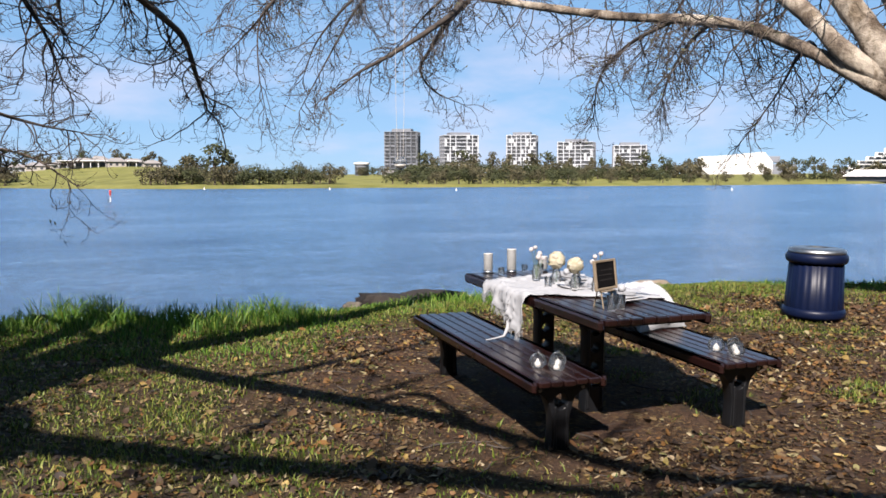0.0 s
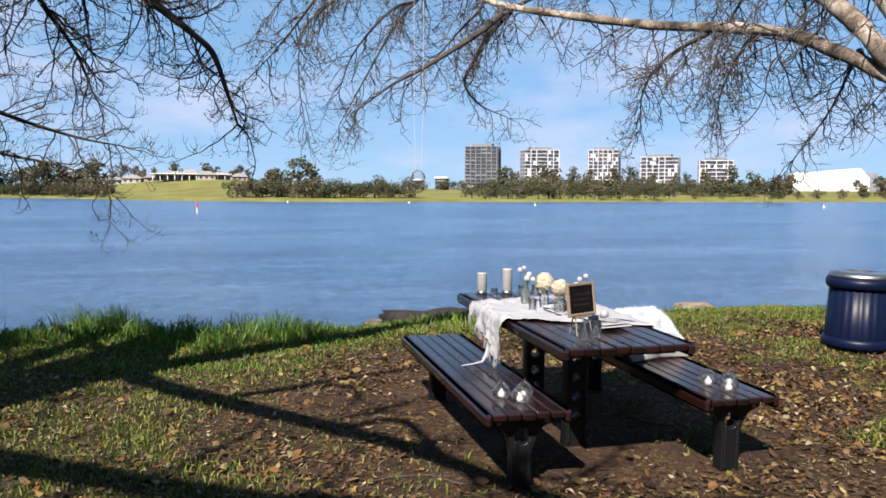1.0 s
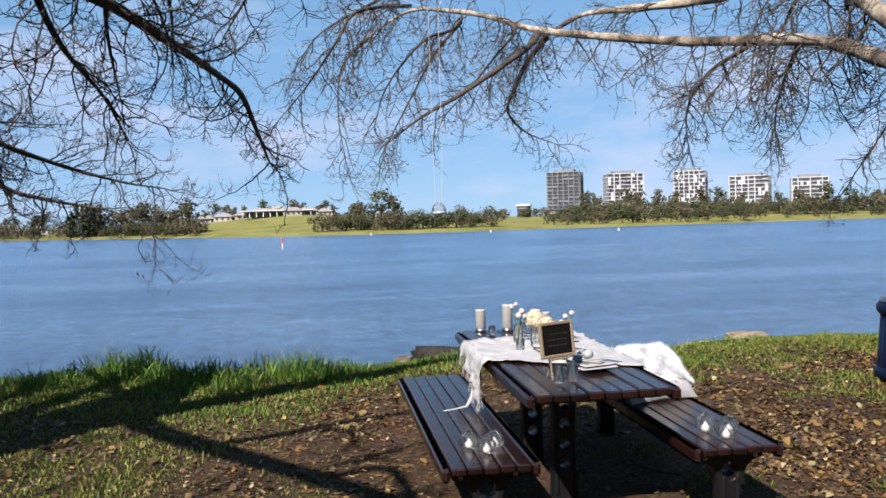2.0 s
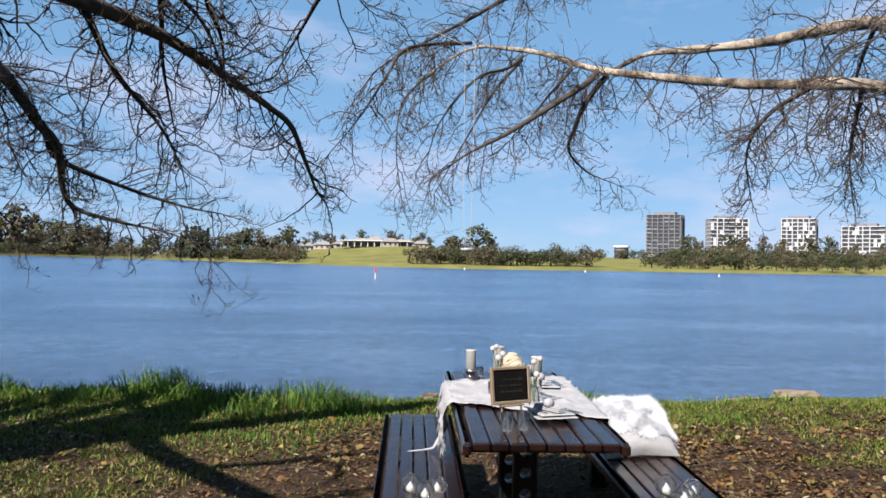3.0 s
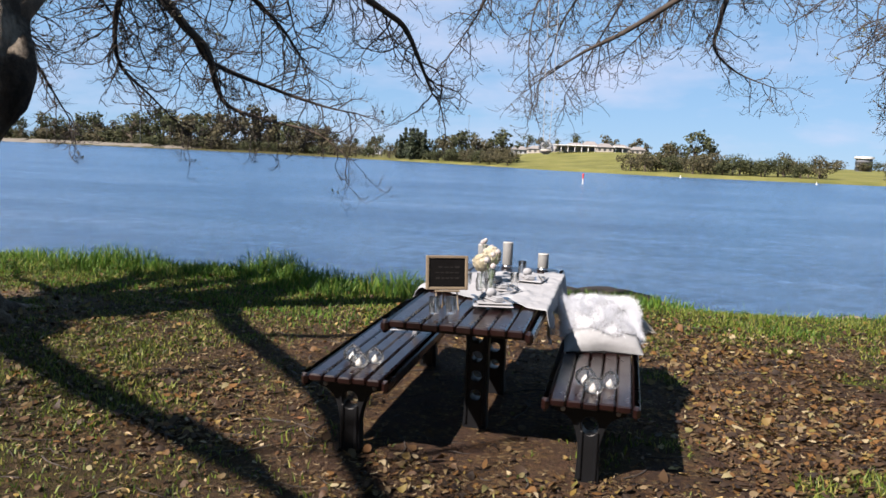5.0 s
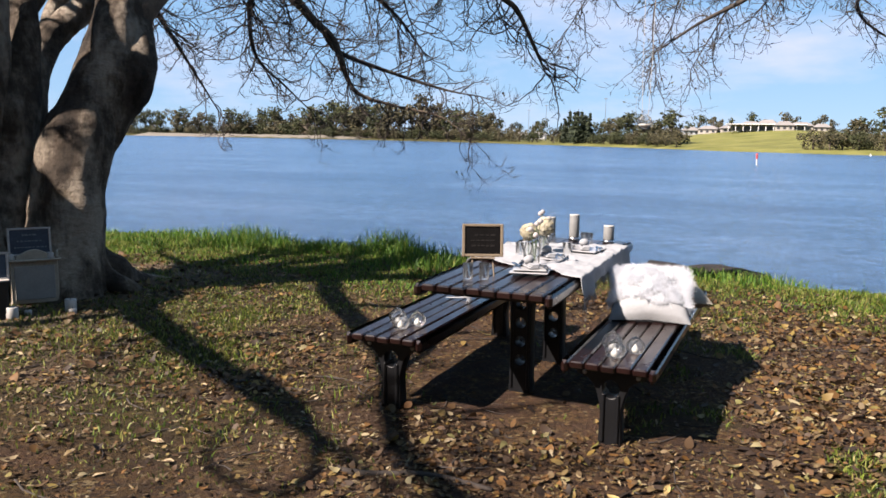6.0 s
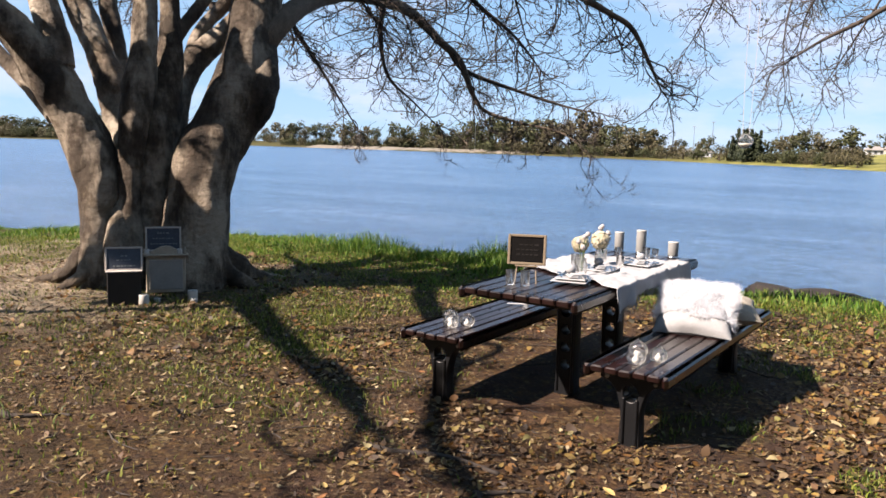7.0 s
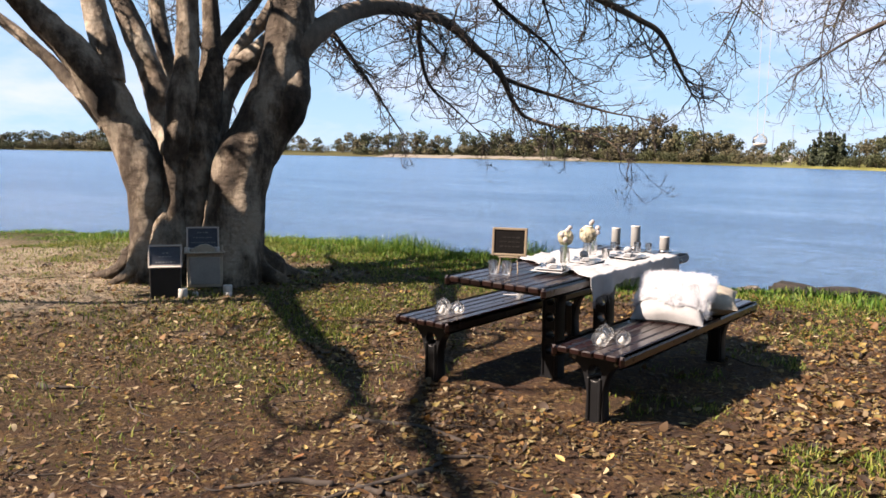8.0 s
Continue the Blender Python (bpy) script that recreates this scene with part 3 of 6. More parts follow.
class Twigs:
    """Fine branching wood, gathered as tubes, with buds at the tips."""

    def __init__(self, seed, hang):
        self.rng, self.shape, self.buds, self.hang = random.Random(seed), Shape(), Shape(), hang

    def way(self, spread=1.0):
        r = self.rng
        return Vector((r.gauss(0, 1), r.gauss(0, 1), r.gauss(0, 0.7))).normalized() * spread

    def run(self, p, d, length, r0, r1, segs, droop, wander, sides):
        pts, rad = [p.copy()], [r0]
        d = d.normalized()
        for k in range(segs):
            d = (d + self.way(wander) + Vector((0, 0, droop))).normalized()
            p = p + d * (length / segs)
            pts.append(p.copy())
            rad.append(r0 + (r1 - r0) * (k + 1) / segs)
        self.shape.tube(pts, rad, sides)
        return pts, d

    def bud(self, p, d, size):
        u = d.orthogonal().normalized()
        w = d.cross(u)
        self.buds.add([p, p + d * size * 0.5 + u * size * 0.22, p + d * size + w * size * 0.1, p + d * size * 0.5 - u * size * 0.22], [(0, 1, 2, 3)])

    def spray(self, p, d, length, r0, level):
        rng = self.rng
        if level == 0:
            pts, e = self.run(p, d, length, r0, r0 * 0.6, 3, 0.26, 0.26, 3)
            if rng.random() < self.hang[2]:
                self.bud(pts[-1], e, rng.uniform(0.03, 0.07))
            return
        segs = 7 if level == 2 else 5
        droop = self.hang[0] if level == 2 else self.hang[1]
        pts, e = self.run(p, d, length, r0, r0 * 0.42, segs, droop, 0.44, 5 if level == 2 else 4)
        count = max(2, int(length * (9 if level == 2 else 13)))
        for k in range(count):
            t = rng.uniform(0.12, 1.0) * segs
            i = min(int(t), segs - 1)
            q = pts[i].lerp(pts[i + 1], t - i)
            along = (pts[i + 1] - pts[i]).normalized()
            side = self.way()
            side = (side - along * side.dot(along)).normalized()
            way = along * rng.uniform(0.5, 1.0) + side * rng.uniform(0.6, 1.0)
            if level == 2:
                self.spray(q, way, length * rng.uniform(0.22, 0.5) * (1.15 - 0.5 * t / segs), r0 * 0.5, 1)
            else:
                self.spray(q, way, rng.uniform(0.05, 0.20), 0.0031, 0)

    def along(self, pts, every, length, r0, start=0.15, down=0.2, bias=(0, 0, 0), tail=True):
        g = glide(pts, 8)
        way = 0.0
        total = sum((Vector(b[:3]) - Vector(a[:3])).length for a, b in zip(g, g[1:]))
        done, nxt = 0.0, start * total
        for a, b in zip(g, g[1:]):
            pa, pb = Vector(a[:3]), Vector(b[:3])
            step = (pb - pa).length
            while nxt < done + step:
                q = pa.lerp(pb, (nxt - done) / step)
                dirn = (pb - pa).normalized()
                side = self.way()
                side = (side - dirn * side.dot(dirn)).normalized()
                d = dirn * self.rng.uniform(0.3, 0.9) + side + Vector((0, 0, -down)) + Vector(bias)
                f = 0.55 + 0.45 * (1 - nxt / total)
                self.spray(q, d, length * self.rng.uniform(0.55, 1.25) * f, min(r0, a[3] * 0.75 + 0.002), 2)
                nxt += every * self.rng.uniform(0.5, 1.5)
            done += step
        if tail:
            q, e = Vector(g[-1][:3]), Vector(g[-1][:3]) - Vector(g[-2][:3])
            for k in range(3):
                self.spray(q, e.normalized() + self.way(0.5), length * 0.7, min(r0, max(g[-1][3], 0.006)), 2)


def left_tree():
    gz = ground_at(-0.5, 5.0)
    tree = thing("bare_fig_tree", "large bare tree with many thick smooth grey stems beside the river", "tree", pose(-0.45, 5.0, gz))
    inv = tree.matrix_world.inverted()

    def put(name, shape, mat, label="", smooth=True):
        me = shape.mesh(name, smooth)
        me.transform(inv)
        return part(name, me, mat, tree, label)

    stems = [
        [(-0.48, 4.41, -0.06, 0.204), (-0.48, 4.41, 0.17, 0.157), (-0.5, 4.45, 0.48, 0.141), (-0.55, 4.52, 0.77, 0.169), (-0.56, 4.55, 1.05, 0.195), (-0.63, 4.54, 1.29, 0.206), (-0.73, 4.51, 1.53, 0.2), (-0.82, 4.42, 1.78, 0.194), (-0.93, 4.27, 2.1, 0.196), (-1.04, 4.11, 2.39, 0.173), (-1.24, 3.89, 2.69, 0.141), (-1.48, 3.6, 3.1, 0.108), (-2.04, 3.07, 3.83, 0.062)],
        [(-0.19, 4.86, -0.06, 0.252), (-0.19, 4.86, 0.15, 0.194), (-0.24, 4.87, 0.47, 0.172), (-0.29, 4.9, 0.84, 0.172), (-0.36, 4.97, 1.27, 0.184), (-0.41, 5.06, 1.62, 0.207), (-0.42, 5.17, 2.03, 0.175), (-0.41, 5.24, 2.41, 0.121), (-0.46, 5.27, 2.85, 0.093), (-0.53, 5.31, 3.45, 0.077), (-0.68, 5.46, 4.3, 0.05)],
        [(-0.95, 4.38, 1.7, 0.105), (-1.2, 4.3, 1.93, 0.08), (-1.47, 4.21, 2.18, 0.069), (-1.73, 4.07, 2.45, 0.064), (-2.32, 3.84, 2.87, 0.054), (-3.08, 3.38, 3.39, 0.038)],
        [(-0.88, 4.37, 2.13, 0.135), (-0.94, 4.37, 2.39, 0.13), (-1.04, 4.34, 2.72, 0.125), (-1.16, 4.32, 3.11, 0.104), (-1.21, 4.24, 3.64, 0.077), (-1.33, 4.15, 4.36, 0.046)],
        [(-0.63, 4.93, 0.96, 0.143), (-0.75, 4.96, 1.37, 0.133), (-0.95, 5.01, 1.78, 0.141), (-1.11, 5.01, 2.15, 0.147), (-1.31, 4.99, 2.48, 0.142), (-1.59, 4.97, 2.89, 0.127), (-1.84, 4.87, 3.4, 0.104), (-2.09, 4.69, 4.16, 0.068)],
        [(-1.12, 5.25, 1.77, 0.117), (-1.41, 5.36, 2.21, 0.101), (-1.59, 5.41, 2.55, 0.103), (-1.78, 5.46, 2.92, 0.098), (-1.98, 5.53, 3.49, 0.08), (-2.17, 5.63, 4.25, 0.056)],
        [(-0.21, 4.66, -0.06, 0.15), (-0.21, 4.66, 0.49, 0.115), (-0.31, 4.7, 0.85, 0.105), (-0.35, 4.74, 1.27, 0.105), (-0.35, 4.79, 1.66, 0.137), (-0.35, 4.85, 2.01, 0.148), (-0.34, 4.9, 2.32, 0.121), (-0.37, 4.94, 2.74, 0.116), (-0.38, 4.94, 3.2, 0.1), (-0.47, 4.93, 3.91, 0.073)],
        [(-0.45, 5.27, 2.39, 0.072), (-0.4, 5.39, 2.61, 0.061), (-0.35, 5.59, 2.87, 0.056), (-0.28, 5.82, 3.2, 0.046), (-0.18, 6.1, 3.8, 0.035)],
        [(-0.55, 5.25, 1.54, 0.191), (-0.62, 5.45, 1.95, 0.16), (-0.64, 5.67, 2.28, 0.134), (-0.57, 5.87, 2.5, 0.13), (-0.48, 6.1, 2.75, 0.107), (-0.38, 6.36, 3.13, 0.085), (-0.31, 6.62, 3.76, 0.055)],
        [(-0.61, 5.63, 2.29, 0.081), (-0.67, 5.75, 2.53, 0.07), (-0.67, 5.9, 2.74, 0.071), (-0.67, 6.13, 2.97, 0.066), (-0.63, 6.34, 3.39, 0.049)],
        [(0.14, 5.09, -0.06, 0.433), (0.14, 5.09, 0.16, 0.333), (0.11, 5.12, 0.48, 0.312), (0.09, 5.15, 0.75, 0.301), (0.09, 5.19, 1.04, 0.28), (0.14, 5.28, 1.37, 0.28), (0.17, 5.41, 1.69, 0.244), (0.2, 5.54, 1.97, 0.261), (0.2, 5.64, 2.24, 0.269), (0.18, 5.74, 2.55, 0.248), (0.16, 5.84, 2.89, 0.233), (0.13, 6.0, 3.3, 0.186), (0.26, 6.5, 3.62, 0.13), (0.26, 6.9, 3.75, 0.1)],
    ]
    # stems rising from the ground take the darker bark, those starting higher the paler
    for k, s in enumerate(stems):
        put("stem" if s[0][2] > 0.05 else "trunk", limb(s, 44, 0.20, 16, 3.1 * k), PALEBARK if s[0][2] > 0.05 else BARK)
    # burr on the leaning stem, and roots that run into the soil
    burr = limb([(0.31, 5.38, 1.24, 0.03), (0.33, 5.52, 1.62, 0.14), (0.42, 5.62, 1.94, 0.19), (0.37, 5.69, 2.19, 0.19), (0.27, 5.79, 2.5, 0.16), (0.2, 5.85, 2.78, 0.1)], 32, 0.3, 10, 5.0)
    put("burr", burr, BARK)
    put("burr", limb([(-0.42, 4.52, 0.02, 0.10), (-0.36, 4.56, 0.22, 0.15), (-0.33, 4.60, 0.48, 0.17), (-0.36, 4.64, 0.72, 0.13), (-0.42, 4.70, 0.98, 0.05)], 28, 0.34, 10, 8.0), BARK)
    for fx, fy, a, length, r in ((-0.52, 4.42, 172, 0.95, 0.075), (-0.50, 4.42, 212, 0.70, 0.06), (-0.46, 4.42, 262, 0.38, 0.06), (0.22, 5.2, 40, 0.5, 0.09), (0.10, 5.25, 80, 0.8, 0.14), (-0.60, 4.60, 130, 0.9, 0.11)):
        c, s = math.cos(radians(a)), math.sin(radians(a))
        row = []
        for t in (0.10, 0.35, 0.6, 0.85, 1.1):
            x, y = fx + c * length * t + 0.05 * math.sin(9 * t + a), fy + s * length * t
            row.append((x, y, ground_at(x, y) + 0.30 * (1.1 - t) ** 2.5 - 0.03, r * (1.2 - t) + 0.018))
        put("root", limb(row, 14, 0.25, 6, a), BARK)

    limb_a = [(0.2, 5.64, 2.24, 0.16), (0.33, 6.0, 2.70, 0.12), (-0.15, 7.0, 3.12, 0.105), (-0.42, 8.0, 3.34, 0.095), (-0.75, 9.4, 3.38, 0.08), (-0.84, 10.3, 3.08, 0.065), (-0.8, 10.8, 2.82, 0.055), (-1.05, 11.6, 2.35, 0.042), (-1.02, 11.95, 2.12, 0.032), (-0.5, 12.15, 1.95, 0.022), (0.25, 12.3, 1.78, 0.014), (0.72, 12.4, 1.45, 0.006)]
    limb_a2 = [(-0.82, 10.5, 3.0, 0.05), (-0.95, 11.2, 2.72, 0.04), (-0.4, 12.0, 2.44, 0.028), (0.35, 12.3, 2.2, 0.018), (0.9, 12.4, 2.1, 0.008)]
    limb_b = [(0.26, 6.8, 3.72, 0.10), (0.30, 7.6, 3.86, 0.088), (0.62, 8.5, 3.90, 0.078), (1.05, 9.2, 3.80, 0.066), (1.55, 9.7, 3.52, 0.052), (1.98, 10.1, 3.25, 0.042), (2.18, 10.35, 3.08, 0.036), (2.32, 10.6, 2.7, 0.026), (2.45, 10.8, 2.32, 0.012)]
    limb_c = [(-0.6, 8.7, 3.38, 0.045), (-1.4, 9.6, 3.1, 0.036), (-1.9, 10.4, 2.6, 0.026), (-1.8, 11.0, 2.2, 0.015), (-1.5, 11.5, 1.7, 0.007)]
    limb_d = [(0.5, 8.2, 3.9, 0.04), (0.55, 9.0, 3.4, 0.03), (0.75, 9.8, 3.0, 0.02), (0.85, 10.4, 2.6, 0.008)]
    limb_e = [(0.45, 8.0, 3.9, 0.04), (0.9, 8.7, 4.3, 0.032), (1.3, 9.4, 4.1, 0.02), (1.5, 10.0, 3.5, 0.009)]
    limb_f = [(-2.05, 5.7, 3.9, 0.07), (-3.2, 6.5, 4.1, 0.055), (-4.4, 7.5, 3.7, 0.04), (-5.2, 8.4, 2.9, 0.022), (-5.6, 9.0, 2.1, 0.008)]
    limb_g = [(-1.13, 6.35, 2.99, 0.06), (-1.9, 8.0, 3.3, 0.05), (-2.9, 9.6, 3.0, 0.035), (-3.4, 10.8, 2.4, 0.02), (-3.5, 11.6, 1.7, 0.008)]
    # limbs overhead, which stripe the ground with shade
    over = [
        [(-1.50, 3.58, 3.12, 0.12), (-1.66, 3.1, 3.55, 0.12), (-1.60, 1.66, 4.09, 0.12), (-1.22, 0.69, 4.59, 0.105), (-0.34, -0.44, 5.09, 0.08), (0.07, -1.08, 5.39, 0.055), (0.72, -1.84, 5.69, 0.02)],
        [(-1.28, 3.45, 3.2, 0.12), (-1.12, 3.4, 3.75, 0.16), (-0.33, 3.83, 4.05, 0.17), (1.06, 4.63, 4.08, 0.14), (2.01, 5.32, 4.1, 0.10), (3.2, 6.1, 4.3, 0.04)],
        [(-0.5, 4.4, 3.7, 0.10), (-0.6, 3.44, 3.8, 0.095), (0.22, 2.12, 4.0, 0.08), (0.82, 1.24, 4.1, 0.065), (1.38, -0.15, 4.3, 0.055), (1.9, -0.74, 4.4, 0.048), (2.34, -1.19, 4.5, 0.042), (3.6, -2.4, 4.9, 0.02)],
        [(-1.63, 1.06, 4.49, 0.08), (-2.38, -0.14, 5.09, 0.07), (-3.38, -1.54, 5.49, 0.05), (-4.38, -2.74, 5.89, 0.03)],
        [(-0.1, 2.62, 3.92, 0.055), (0.17, 2.70, 4.05, 0.05), (0.7, 2.86, 4.15, 0.042), (1.13, 2.99, 4.2, 0.03), (1.8, 3.2, 4.4, 0.012)],
        [(0.19, 0.71, 4.05, 0.036), (0.80, 0.30, 4.05, 0.030), (1.18, -0.14, 4.05, 0.026), (1.41, -0.59, 4.05, 0.023), (1.19, -0.67, 4.05, 0.020), (0.86, -0.53, 4.05, 0.018), (0.67, -0.18, 4.05, 0.016), (0.74, 0.07, 4.05, 0.014)],
        [(0.5, 1.72, 4.05, 0.035), (0.9, 1.75, 4.1, 0.034), (0.97, 1.2, 4.12, 0.03), (1.02, 0.3, 4.2, 0.015)],
        [(-1.52, 3.56, 3.16, 0.10), (-2.2, 2.6, 3.7, 0.08), (-3.6, 2.2, 4.3, 0.06), (-5.0, 2.2, 5.0, 0.03)],
    ]
    # the crown above, out of the stems' tops
    grown = random.Random(61)
    for k, s in enumerate(stems):
        x, y, z, r = s[-1]
        if z < 3.6 or x > 0.1:
            continue
        for turn in range(3):
            a, run = grown.uniform(0, 6.283), grown.uniform(1.3, 2.2)
            ox, oy = math.cos(a) - 0.3, math.sin(a) + 0.25
            over.append([(x, y, z, r), (x + ox * run * 0.35, y + oy * run * 0.35, z + 0.45, r * 0.75), (x + ox * run * 0.75, y + oy * run * 0.75, z + 0.75, r * 0.5), (x + ox * run, y + oy * run, z + 1.1, 0.015)])
    limb_h = [(0.75, 7.6, 4.6, 0.045), (1.08, 8.3, 4.40, 0.036), (1.03, 8.9, 4.1, 0.03), (0.91, 9.4, 3.61, 0.02), (0.93, 9.8, 2.96, 0.008)]
    limb_i = [(1.5, 7.6, 4.7, 0.045), (1.53, 8.4, 4.36, 0.036), (1.52, 8.9, 4.09, 0.028), (1.58, 9.2, 3.86, 0.018), (1.56, 9.5, 3.55, 0.008)]
    limb_j = [(2.9, 8.2, 4.9, 0.045), (2.75, 9.2, 4.6, 0.034), (2.45, 9.8, 4.3, 0.022), (2.0, 10.4, 3.79, 0.008)]
    limb_k = [(-2.0, 6.5, 3.9, 0.05), (-2.3, 8.4, 4.2, 0.045), (-2.4, 10.0, 3.9, 0.03), (-2.5, 11.4, 3.2, 0.012)]
    fine = Twigs(5, (-0.03, 0.13, 0.08))
    for k, s in enumerate((limb_a, limb_a2, limb_b, limb_c, limb_d, limb_e, limb_f, limb_g, limb_h, limb_i, limb_j, limb_k)):
        put("limb", limb(s, 12, 0.12, 6, 7.7 * k), LIMBARK if k in (0, 2) else TWIGGY, "dark drooping limb")
        fine.along(s, 0.105 if k < 6 else 0.14, 1.3 if k in (0, 2) else 1.1, 0.011, 0.26 if k in (0, 2) else 0.12, 0.25)
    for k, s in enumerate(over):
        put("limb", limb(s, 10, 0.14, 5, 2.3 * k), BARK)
    # a heavy fork added out of view, only to shade the feet of the stems
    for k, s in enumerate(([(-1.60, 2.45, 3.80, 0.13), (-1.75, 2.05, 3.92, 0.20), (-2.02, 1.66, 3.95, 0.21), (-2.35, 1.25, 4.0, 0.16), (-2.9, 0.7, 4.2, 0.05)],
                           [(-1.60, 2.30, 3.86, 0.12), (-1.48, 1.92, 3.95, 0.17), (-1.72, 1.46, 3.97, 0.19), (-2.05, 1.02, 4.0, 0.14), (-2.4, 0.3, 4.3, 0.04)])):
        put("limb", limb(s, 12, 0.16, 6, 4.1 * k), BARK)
    shade = Twigs(9, (-0.02, 0.03, 0.0))
    for k, s in enumerate(over[:5] + over[7:]):
        shade.along(s, 0.62 if k < 6 else 0.42, 1.5 if k < 6 else 1.2, 0.02, 0.3 if k < 6 else 0.1, -0.05)
    put("twig_mass", fine.shape, TWIGGY, "fine leafless twigs", False)["kind"] = "stuff"
    put("overhead_twig_mass", shade.shape, TWIGGY, "", False)["kind"] = "stuff"
    if fine.buds.v:
        put("bud_mass", fine.buds, BUD, "", False)["kind"] = "stuff"


def right_tree():
    gx, gy = 10.6, 5.2
    tree = thing("spreading_tree", "bare tree with a long pale limb reaching over the bank", "tree", pose(gx, gy, ground_at(gx, gy)))
    inv = tree.matrix_world.inverted()

    def put(name, shape, mat, label="", smooth=True):
        me = shape.mesh(name, smooth)
        me.transform(inv)
        return part(name, me, mat, tree, label)

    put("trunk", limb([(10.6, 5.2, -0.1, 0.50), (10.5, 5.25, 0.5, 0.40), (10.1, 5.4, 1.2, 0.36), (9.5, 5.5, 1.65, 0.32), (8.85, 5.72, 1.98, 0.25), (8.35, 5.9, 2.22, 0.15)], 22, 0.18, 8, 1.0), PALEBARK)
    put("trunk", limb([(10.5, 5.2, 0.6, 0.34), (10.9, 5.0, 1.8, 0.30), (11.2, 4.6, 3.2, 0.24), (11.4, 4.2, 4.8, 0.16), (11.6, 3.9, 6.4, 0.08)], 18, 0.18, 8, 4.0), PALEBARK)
    main = [(8.7, 5.75, 2.05, 0.16), (8.25, 5.95, 2.25, 0.125), (7.98, 6.25, 2.50, 0.10), (7.9, 6.8, 2.80, 0.088), (8.02, 7.8, 3.18, 0.082), (7.95, 8.7, 3.40, 0.08), (7.55, 9.8, 3.62, 0.076), (6.8, 11.1, 3.98, 0.07), (6.2, 11.9, 4.25, 0.062), (5.65, 12.5, 4.58, 0.05), (5.1, 12.9, 4.76, 0.042), (4.5, 13.1, 4.78, 0.03), (3.75, 13.4, 4.35, 0.014)]
    upper = [(8.6, 5.8, 2.15, 0.13), (7.95, 6.2, 2.62, 0.11), (8.0, 6.9, 3.2, 0.10), (8.3, 8.2, 3.88, 0.092), (8.35, 9.2, 4.15, 0.085), (8.0, 10.4, 4.28, 0.076), (7.45, 11.2, 4.38, 0.064), (6.95, 11.8, 4.45, 0.045), (6.5, 12.0, 4.25, 0.03)]
    third = [(8.7, 5.75, 2.1, 0.17), (8.22, 5.95, 2.5, 0.15), (8.1, 6.3, 3.05, 0.13), (8.05, 6.8, 3.6, 0.115), (8.4, 8.2, 4.2, 0.10), (8.3, 9.4, 4.9, 0.07), (7.8, 10.6, 5.4, 0.04)]
    fourth = [(8.85, 5.75, 2.1, 0.20), (8.55, 5.95, 2.75, 0.17), (8.5, 6.2, 3.3, 0.15), (8.5, 6.6, 4.0, 0.13), (8.6, 7.6, 4.8, 0.10), (8.8, 8.6, 5.9, 0.05)]
    drop1 = [(6.25, 11.85, 4.2, 0.05), (6.0, 11.3, 3.92, 0.045), (5.58, 10.9, 3.60, 0.04), (4.86, 10.85, 3.13, 0.03), (4.38, 10.7, 2.86, 0.018), (3.9, 10.5, 2.5, 0.006)]
    drop2 = [(6.4, 11.9, 4.15, 0.045), (6.22, 12.4, 3.87, 0.04), (6.18, 13.0, 3.58, 0.032), (6.2, 13.6, 3.3, 0.024), (6.6, 14.0, 3.0, 0.015), (7.15, 14.0, 2.78, 0.006)]
    drop3 = [(5.3, 12.7, 4.55, 0.03), (4.9, 12.9, 4.1, 0.022), (4.5, 13.0, 3.4, 0.014), (4.0, 13.0, 2.5, 0.006)]
    drop4 = [(8.15, 8.4, 3.35, 0.035), (8.7, 9.4, 3.4, 0.028), (9.3, 10.6, 3.3, 0.02), (9.9, 11.8, 3.0, 0.012), (10.5, 12.8, 2.5, 0.006)]
    drop5 = [(8.1, 6.8, 2.8, 0.035), (8.6, 7.4, 2.95, 0.03), (9.2, 8.2, 2.9, 0.02), (9.6, 9.0, 2.5, 0.012), (9.7, 9.8, 1.9, 0.006)]
    drop6 = [(4.0, 13.4, 4.5, 0.02), (3.5, 13.3, 4.0, 0.016), (3.4, 13.1, 3.2, 0.010), (3.5, 13.0, 2.4, 0.005)]
    drop7 = [(8.85, 9.4, 4.2, 0.03), (9.4, 10.6, 4.2, 0.024), (9.9, 11.8, 3.9, 0.016), (10.3, 12.8, 3.2, 0.006)]
    drop8 = [(5.5, 9.2, 5.2, 0.04), (5.1, 10.1, 4.9, 0.034), (4.44, 11.0, 4.69, 0.026), (3.83, 11.6, 4.5, 0.02), (3.16, 12.0, 4.2, 0.012), (2.8, 12.3, 3.8, 0.005)]
    drop9 = [(5.3, 12.7, 4.6, 0.03), (5.0, 12.0, 4.25, 0.026), (4.5, 11.4, 3.95, 0.02), (4.03, 11.64, 3.4, 0.012), (3.86, 11.9, 2.9, 0.005)]
    drop11 = [(4.5, 12.6, 4.75, 0.03), (3.6, 10.6, 4.15, 0.024), (3.33, 10.4, 3.75, 0.018), (2.96, 10.9, 3.3, 0.01), (2.5, 11.4, 2.85, 0.005)]
    drop12 = [(5.9, 12.3, 4.45, 0.028), (5.74, 11.2, 4.05, 0.022), (5.5, 11.37, 3.76, 0.015), (5.2, 11.66, 3.38, 0.009), (4.88, 11.9, 3.04, 0.005)]
    drop10 = [(7.9, 8.9, 3.42, 0.03), (7.7, 9.6, 3.2, 0.024), (7.9, 10.6, 2.9, 0.014), (8.3, 11.4, 2.4, 0.005)]
